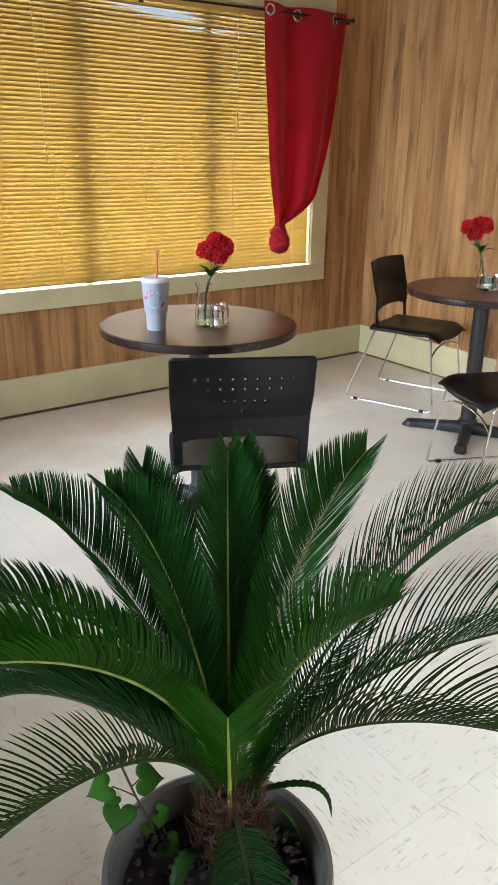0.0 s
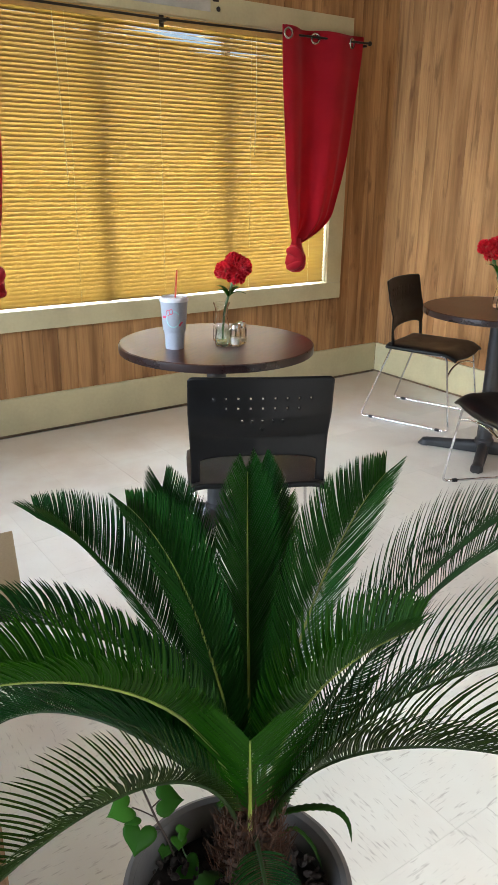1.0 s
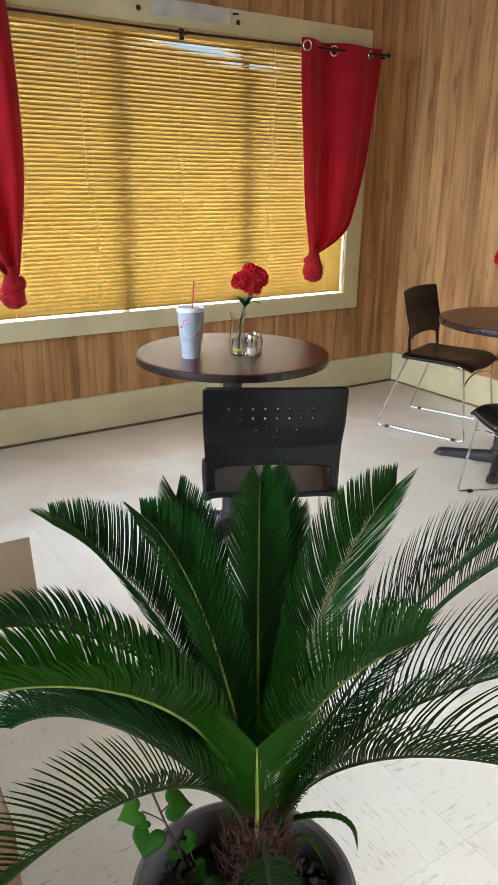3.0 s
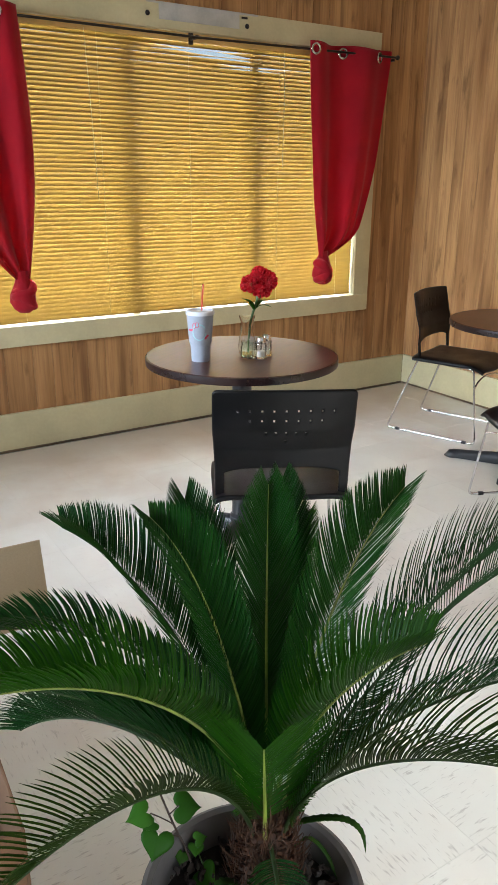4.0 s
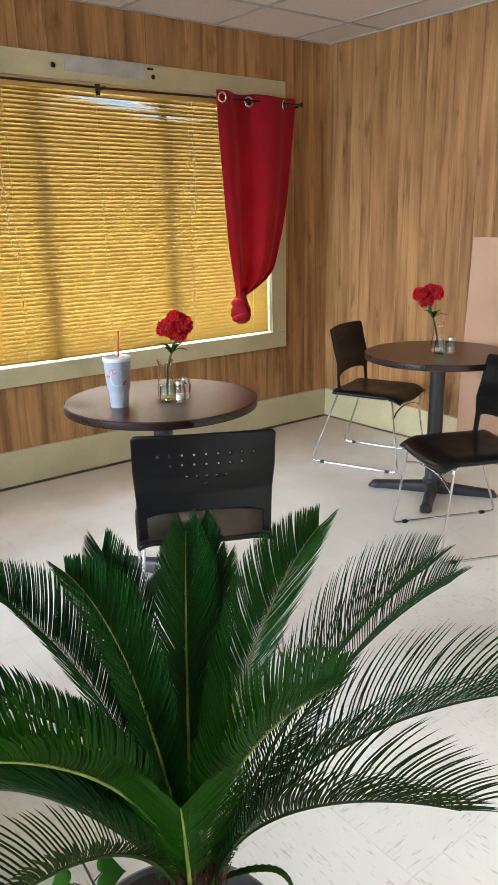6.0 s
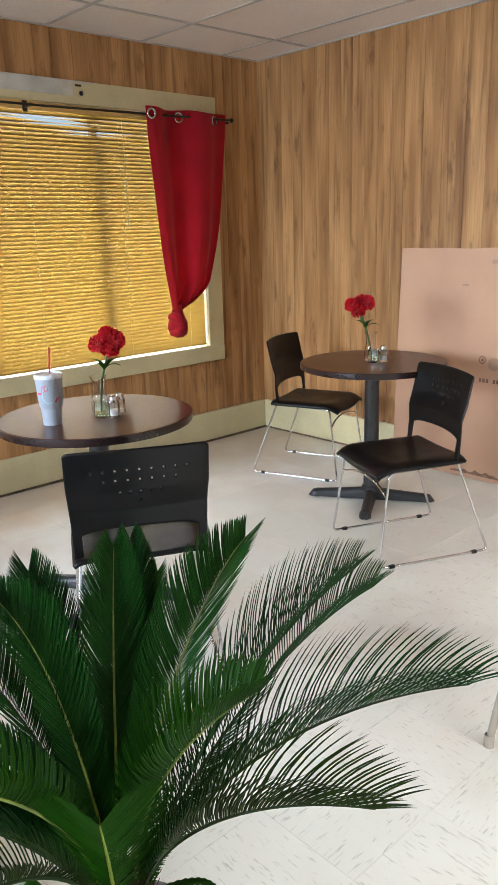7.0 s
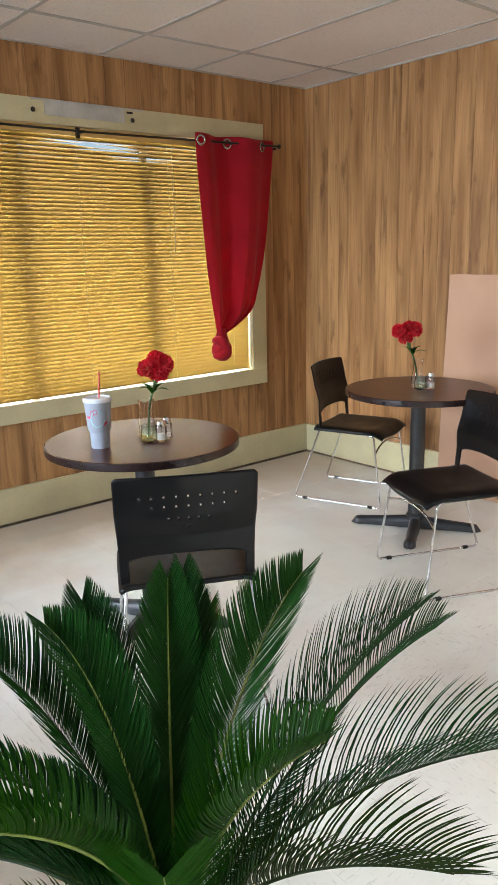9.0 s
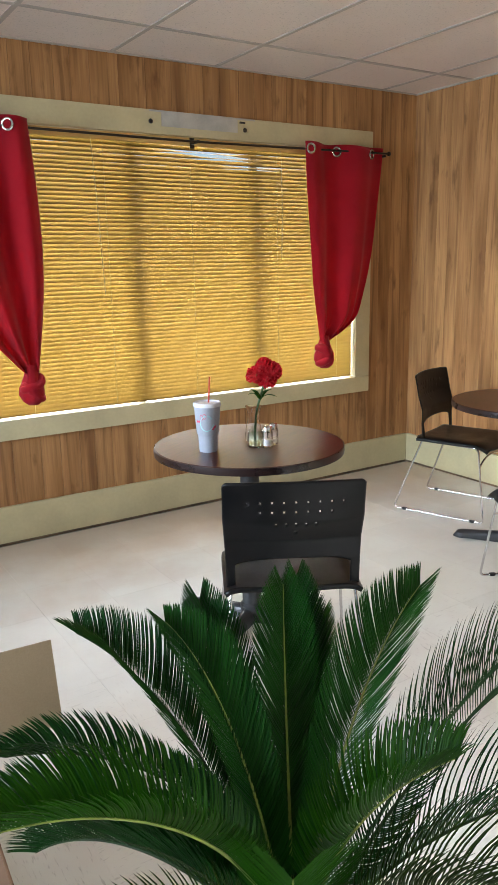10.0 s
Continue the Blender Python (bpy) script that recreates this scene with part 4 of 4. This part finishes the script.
palm = thing("sago_palm", Matrix.Translation(AXIS), "potted sago palm with arching dark green feathered fronds", "palm")
bm = bmesh.new()
lathe([(0.016, -0.15), (0.034, -0.135), (0.040, -0.10), (0.037, -0.055), (0.030, -0.02), (0.030, 0.01), (0.012, 0.04), (0, 0.05)], 30, bm, squash=lambda a, z: 1 + 0.06 * math.sin(9 * a + 60 * z))
g = random.Random(3)
for k in range(640):
    a = 2.39996 * k
    h = -0.13 + 0.165 * (k / 640)
    r = 0.039 if h < -0.06 else 0.038 * (1 - 0.4 * (h + 0.06) / 0.1)
    o = Vector((math.cos(a), math.sin(a), 0))
    b = o * r * 0.9 + Vector((0, 0, h))
    tip = b + o * g.uniform(0.004, 0.024) + Vector((g.uniform(-0.012, 0.012), g.uniform(-0.012, 0.012), g.uniform(0.015, 0.055)))
    tube([b, (b + tip) / 2 + o * 0.006, tip], lambda s: 0.0015 * (1 - 0.7 * s), 4, bm)
part("trunk", bm, FIBRE, palm, "stubby brown fibrous trunk")


def frond(az, e0, e1, length, bend=0.0, leaf=0.108, vee=60, young=False, roll=0.0, start=0.10, seed=0, light=False, spread=74, wide=0.0015, curl=0.30, gap=0.0042, low=0.0, olive=False, near=0, mid=False):
    """A feathered frond: a midrib that arches from e0 to e1 degrees above level, with two combs of narrow leaflets."""
    g = random.Random(seed + int(az * 7))
    n = 48
    length *= 0.94
    p = Vector((math.cos(radians(az)), math.sin(radians(az)), 0)) * 0.025
    pts, tans = [p.copy()], []
    for k in range(n):
        s = (k + 0.5) / n
        a, e = radians(az + bend * s), radians(e0 + (e1 - e0) * s)
        d = Vector((math.cos(e) * math.cos(a), math.cos(e) * math.sin(a), math.sin(e)))
        tans.append(d)
        p = p + d * length / n
        pts.append(p.copy())
    tans.append(tans[-1])
    f = part("frond", tube(pts[::2], lambda s: 0.0026 * (1 - s) + 0.0009, 7), RACHIS if light else RACHIS_DARK, palm)
    bm = bmesh.new()
    count = int(length * (1 - start) / gap)
    for side in (-1, 1):
        sparse = near and side != near
        for k in range(0, count, 2 if sparse else 1):
            s = start + (1 - start) * (k + g.uniform(-0.2, 0.2) + 0.5) / count
            s = min(max(s, 0.02), 0.999)
            i = min(int(s * n), n - 1)
            o = pts[i].lerp(pts[i + 1], s * n - i)
            t = tans[i]
            b = Vector((-t.y, t.x, 0))
            if b.length < 1e-3:
                b = Vector((-math.sin(radians(az)), math.cos(radians(az)), 0))
            b.normalize()
            up = t.cross(b) * -1.0
            up = up if up.z >= 0 or abs(t.z) > 0.98 else -up
            rot = Matrix.Rotation(radians(roll), 3, t)
            b, up = rot @ b, rot @ up
            q = (s - start) / (1 - start)
            ln = leaf * min(1.0, 0.34 + 1.35 * q) * (1 - 0.58 * max(0, (q - 0.55) / 0.45) ** 1.6) * g.uniform(0.97, 1.03) * (0.82 if near == side else 1.0)
            ang = radians(spread - 28 * q + g.uniform(-1.2, 1.2))
            vv = radians(vee - (abs(low) * max(0, 1 - q / 0.45) if low * side < 0 else 0) + g.uniform(-2.5, 2.5))
            out = b * side * math.cos(vv) + up * math.sin(vv)
            d = t * math.cos(ang) + out * math.sin(ang)
            w = (t - d * t.dot(d)).normalized()
            ridge = w.cross(d).normalized()
            droop = Vector((0, 0, -1)) * ln * g.uniform(0.0, 0.07) + t * ln * g.uniform(0.8, 1.2) * curl - d * ln * curl * 0.25
            rows = []
            for j, (v, ww) in enumerate(((0, 0.45), (0.07, 0.62), (0.25, 1.0), (0.45, 1.0), (0.62, 0.97), (0.78, 0.85), (0.90, 0.55), (1.0, 0.04))):
                c = o + d * ln * v + droop * v ** 2.1
                ww *= 0.85 if sparse else 1.0
                rows.append((bm.verts.new(c - w * wide * ww), bm.verts.new(c + ridge * wide * 0.5 * ww), bm.verts.new(c + w * wide * ww)))
            for a_, b_ in zip(rows, rows[1:]):
                bm.faces.new((a_[0], a_[1], b_[1], b_[0]))
                bm.faces.new((a_[1], a_[2], b_[2], b_[1]))
    part("leaf_comb", bm, PALM_MID if mid else PALM_OLIVE if olive else PALM_YOUNG if young else PALM, f)
    return f


frond(57, 34, 15, 0.68, -2, leaf=0.122, vee=34, light=True, spread=52, wide=0.0018, gap=0.0031, curl=0.15, mid=True, seed=1)
frond(50, 28, 12, 0.76, 7, leaf=0.120, vee=38, spread=52, wide=0.0018, gap=0.0031, curl=0.15, seed=2)
frond(37, 47, 10, 0.68, -15, leaf=0.125, light=True, spread=62, vee=40, wide=0.0017, gap=0.0032, curl=0.22, mid=True, seed=3)
frond(73, 27, 16, 0.68, -2, leaf=0.130, vee=42, spread=58, wide=0.0018, gap=0.0031, curl=0.18, seed=4)
frond(73, 50, -1, 0.63, 15, leaf=0.118, light=True, spread=58, vee=40, wide=0.0018, gap=0.0031, curl=0.18, mid=True, seed=5)
frond(83, 36, -3, 0.74, 21, leaf=0.130, spread=72, vee=54, wide=0.0018, gap=0.0032, curl=0.2, seed=6)
frond(51, 26, 6, 0.70, -5, young=True, leaf=0.095, vee=40, spread=55, wide=0.0017, seed=7)
frond(8, 45, 1, 0.68, -8, spread=72, vee=58, leaf=0.122, wide=0.0015, gap=0.0030, curl=0.5, low=70, near=-1, seed=8)
frond(4, 56, 6, 0.65, -1, leaf=0.122, spread=72, vee=58, wide=0.0013, gap=0.0030, curl=0.5, near=-1, seed=9)
frond(-31, 96, 24, 0.40, -4, young=True, light=True, spread=84, vee=52, curl=0.25, leaf=0.100, wide=0.0018, gap=0.0032, seed=10)
frond(-44, 71, 5, 0.61, -0, leaf=0.122, spread=72, vee=58, wide=0.0012, gap=0.0030, curl=0.55, low=15, near=-1, seed=11)
frond(-70, 77, -2, 0.46, 16, leaf=0.120, spread=72, vee=60, curl=0.5, wide=0.0015, gap=0.0031, low=85, olive=True, near=-1, seed=12)
frond(169, 92, -15, 0.57, -8, young=True, light=True, spread=88, vee=54, curl=0.25, leaf=0.100, wide=0.0018, gap=0.0032, seed=13)
frond(195, 76, -28, 0.57, 0, leaf=0.095, spread=70, vee=62, curl=0.22, wide=0.0015, gap=0.0030, low=-50, olive=True, near=1, seed=14)
frond(128, 55, -31, 0.54, 3, spread=82, curl=0.4, wide=0.0018, gap=0.0034, seed=15)
frond(116, 34, -42, 0.51, 5, spread=82, curl=0.35, wide=0.0018, gap=0.0034, seed=16)
frond(141, 95, -8, 0.56, 11, leaf=0.062, vee=50, start=0.45, spread=84, curl=0.4, wide=0.0016, gap=0.0034, seed=17)
frond(231, 80, 63, 0.25, 3, young=True, leaf=0.125, vee=28, start=0.22, light=True, spread=72, wide=0.0016, gap=0.0031, curl=0.12, seed=18)
frond(245, 10, -55, 0.30, -2, leaf=0.105, vee=12, wide=0.0011, gap=0.0031, seed=19)
# inner fronds that close the crown
frond(102, 60, 20, 0.30, 4, leaf=0.055, wide=0.0018, gap=0.0032, seed=42)
frond(135, 66, 10, 0.28, 6, wide=0.0018, gap=0.0032, seed=44)
frond(65, 22, -15, 0.46, 0, wide=0.0018, gap=0.0032, seed=46)


# ---- the vine in the pot ----
vine = thing("vine_plant", pose(-3.412, -3.250, 0.405), "small vine with heart-shaped green leaves in the pot", "vine")


def heart_leaf(parent, at, direction, up, size):
    d = Vector(direction).normalized()
    s = d.cross(Vector(up)).normalized()
    n = s.cross(d)

    def pt(u, v):
        th = math.pi * (u - 0.5) * 2
        r = size * 0.5 * v
        hx = 16 * math.sin(th) ** 3 / 17
        hy = (13 * math.cos(th) - 5 * math.cos(2 * th) - 2 * math.cos(3 * th) - math.cos(4 * th)) / 17
        return Vector(at) + s * (hx * r) - d * ((hy - 0.3) * r) + n * (-0.10 * size * v * v + 0.08 * size * abs(hx) * v)

    bm = sheet(pt, 28, 5)
    bmesh.ops.remove_doubles(bm, verts=bm.verts, dist=1e-5)
    return thicken(part("vine_leaf", bm, VINE, parent), 0.0006)



def stem(pts, r=0.0016, material=None):
    part("stem", tube(smooth_path(pts, 5), r, 6), material or TWIG, vine)


stem([(-0.036, 0.100, 0.03), (-0.040, 0.118, 0.06), (-0.052, 0.131, 0.100), (-0.065, 0.149, 0.155)])
stem([(-0.052, 0.131, 0.100), (-0.066, 0.142, 0.110), (-0.078, 0.152, 0.116)], 0.0010)
stem([(-0.046, 0.124, 0.080), (-0.066, 0.126, 0.092)], 0.0010)
stem([(-0.056, 0.136, 0.115), (-0.042, 0.132, 0.128)], 0.0010)
stem([(-0.020, 0.085, 0.03), (-0.026, 0.100, 0.05), (-0.023, 0.114, 0.068)], 0.0011, STEM)
heart_leaf(vine, (-0.084, 0.158, 0.115), (-0.75, 0.10, -0.10), (0.15, -0.5, 0.9), 0.046)
heart_leaf(vine, (-0.040, 0.130, 0.127), (0.75, -0.30, -0.15), (0.1, -0.6, 0.8), 0.050)
heart_leaf(vine, (-0.079, 0.126, 0.096), (-0.55, -0.55, -0.50), (-0.2, -0.6, 0.8), 0.052)
heart_leaf(vine, (-0.078, 0.144, 0.106), (-0.7, -0.1, 0.0), (0, -0.2, 1), 0.028)
heart_leaf(vine, (-0.044, 0.120, 0.050), (-0.5, -0.5, -0.3), (0, -0.5, 1), 0.026)
heart_leaf(vine, (-0.023, 0.114, 0.070), (0.7, -0.2, 0.1), (0, -0.5, 1), 0.024)
heart_leaf(vine, (-0.026, 0.112, 0.062), (-0.4, -0.7, -0.2), (0, -0.5, 1), 0.026)
heart_leaf(vine, (-0.031, 0.085, 0.040), (0.1, -0.8, -0.1), (-0.6, 0.1, 0.8), 0.044)

sprout = thing("weed_sprout", pose(-3.36, -3.25, 0.42), "straggly weed with toothed strap leaves beside the palm trunk", "weed")


def strap_leaf(pts, width):
    path = smooth_path(pts, 6)
    bm = bmesh.new()
    rows = []
    for i, c in enumerate(path):
        d = (path[min(i + 1, len(path) - 1)] - path[max(i - 1, 0)]).normalized()
        s = d.cross(Vector((0, 0, 1))).normalized()
        v = i / (len(path) - 1)
        w = width * (0.35 + 0.65 * math.sin(math.pi * min(1, v * 1.02)) ** 0.7) * (1.0 + 0.28 * (i % 2)) * (1 - v ** 8)
        rows.append((bm.verts.new(c - s * w + Vector((0, 0, 0.3 * w))), bm.verts.new(c), bm.verts.new(c + s * w + Vector((0, 0, 0.3 * w)))))
    for a, b in zip(rows, rows[1:]):
        for i in range(2):
            bm.faces.new((a[i], a[i + 1], b[i + 1], b[i]))
    thicken(part("strap_leaf", bm, WEED, sprout), 0.0006)


strap_leaf([(0.015, 0.050, 0.055), (0.029, 0.043, 0.080), (0.056, 0.020, 0.100), (0.080, -0.002, 0.110), (0.098, -0.021, 0.110), (0.104, -0.040, 0.102), (0.097, -0.057, 0.086)], 0.0055)
strap_leaf([(0.040, 0.030, 0.05), (0.020, 0.040, 0.078), (-0.003, 0.050, 0.082), (-0.022, 0.060, 0.060), (-0.032, 0.062, 0.03)], 0.0038)
strap_leaf([(0.035, 0.035, 0.04), (0.058, 0.022, 0.064), (0.074, -0.002, 0.045), (0.072, -0.030, 0.025)], 0.0032)
strap_leaf([(0.020, 0.030, 0.05), (-0.010, 0.020, 0.078), (-0.040, 0.018, 0.060), (-0.060, 0.012, 0.035)], 0.0042)
strap_leaf([(-0.050, 0.040, 0.03), (-0.080, 0.028, 0.055), (-0.105, 0.016, 0.045), (-0.125, 0.004, 0.020)], 0.0105)


# ---- wall panelling ----
def plank(parent, x0, x1, z0, z1, east, cache={}):
    """One board of the panelling between two grooves."""
    key = (round(x1 - x0, 3), round(z1 - z0, 3))
    if key not in cache:
        w, hh, c = x1 - x0 - 0.0014, (z1 - z0) / 2, 0.0016
        prof = [(-w / 2, 0.0), (-w / 2, -0.0046), (-w / 2 + c, -0.006), (w / 2 - c, -0.006), (w / 2, -0.0046), (w / 2, 0.0)]
        vs = [(x, y, z) for z in (-hh, hh) for x, y in prof]
        fs = [(i, i + 1, i + 7, i + 6) for i in range(5)] + [(5, 4, 3, 2, 1, 0), (6, 7, 8, 9, 10, 11)]
        me = bpy.data.meshes.new("plank")
        me.from_pydata(vs, [], fs)
        me.materials.append(WOOD)
        cache[key] = me
    ob = new("plank", cache[key])
    ob.parent = parent
    mid, zc = (x0 + x1) / 2, (z0 + z1) / 2
    ob.matrix_basis = pose(0.006, mid, zc, 0, 0, -90) if east else pose(mid, 0.006, zc)
    return ob


STEPS = (0.100, 0.152, 0.111, 0.203, 0.140, 0.101, 0.221, 0.190)


def groove_lines(first, last, shift):
    out, v, k = [first], first, shift
    while v > last + 0.26:
        v -= STEPS[k % len(STEPS)]
        k += 1
        out.append(v)
    return out + [last]


EAST = [0.003, -0.118, -0.218, -0.316, -0.414, -0.520, -0.635, -0.728, -0.821, -0.918, -1.018, -1.115, -1.204, -1.330, -1.457, -1.602, -1.728, -1.825, -1.955]
EAST += groove_lines(-1.955, ROOM_B, 3)[1:]
for a, b in zip(EAST, EAST[1:]):
    plank(wall_east, b, a, 0.19, CEIL + 0.012, True)
NORTH = [0.004, -0.110, -0.205, -0.305, -0.393, -0.520, -0.640, -0.790, -0.910, -1.060, -1.165, -1.290, -1.395, -1.520, -1.625, -1.730, -1.823, -1.974, -2.127, -2.284, -2.385, -2.473, -2.584, -2.690, -2.840, -2.960, -3.110]
NORTH += groove_lines(-3.110, ROOM_L, 1)[1:]
for a, b in zip(NORTH, NORTH[1:]):
    if TRIM_X0 - 0.001 <= b and a <= TRIM_X1 + 0.001:
        plank(wall_north, b, a, 0.19, TRIM_Z0 + 0.004, False)
        plank(wall_north, b, a, TRIM_Z1 - 0.004, CEIL + 0.012, False)
    else:
        plank(wall_north, b, a, 0.19, CEIL + 0.012, False)

# ---- floor tiles ----
TS = 0.3048
tb = bmesh.new()
box(tb, (-TS / 2 + 0.0003, -TS / 2 + 0.0003, -0.004), (TS / 2 - 0.0003, TS / 2 - 0.0003, 0.0))
tile_mesh = bpy.data.meshes.new("tile")
tb.to_mesh(tile_mesh)
tb.free()
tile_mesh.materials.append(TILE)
X0, Y0 = -2.41 + TS / 2, -3.09 + TS / 2
rest = bmesh.new()
for i in range(-10, 9):
    for j in range(-11, 11):
        x, y = X0 + i * TS, Y0 + j * TS
        if x - TS / 2 < ROOM_L - 0.15 or x + TS / 2 > 0.16 or y + TS / 2 > 0.14 or y - TS / 2 < ROOM_B - 0.19:
            continue
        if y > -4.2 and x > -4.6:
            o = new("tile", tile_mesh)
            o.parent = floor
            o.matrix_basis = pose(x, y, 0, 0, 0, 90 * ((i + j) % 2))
        else:
            box(rest, (x - TS / 2 + 0.0006, y - TS / 2 + 0.0006, -0.004), (x + TS / 2 - 0.0006, y + TS / 2 - 0.0006, 0.0))
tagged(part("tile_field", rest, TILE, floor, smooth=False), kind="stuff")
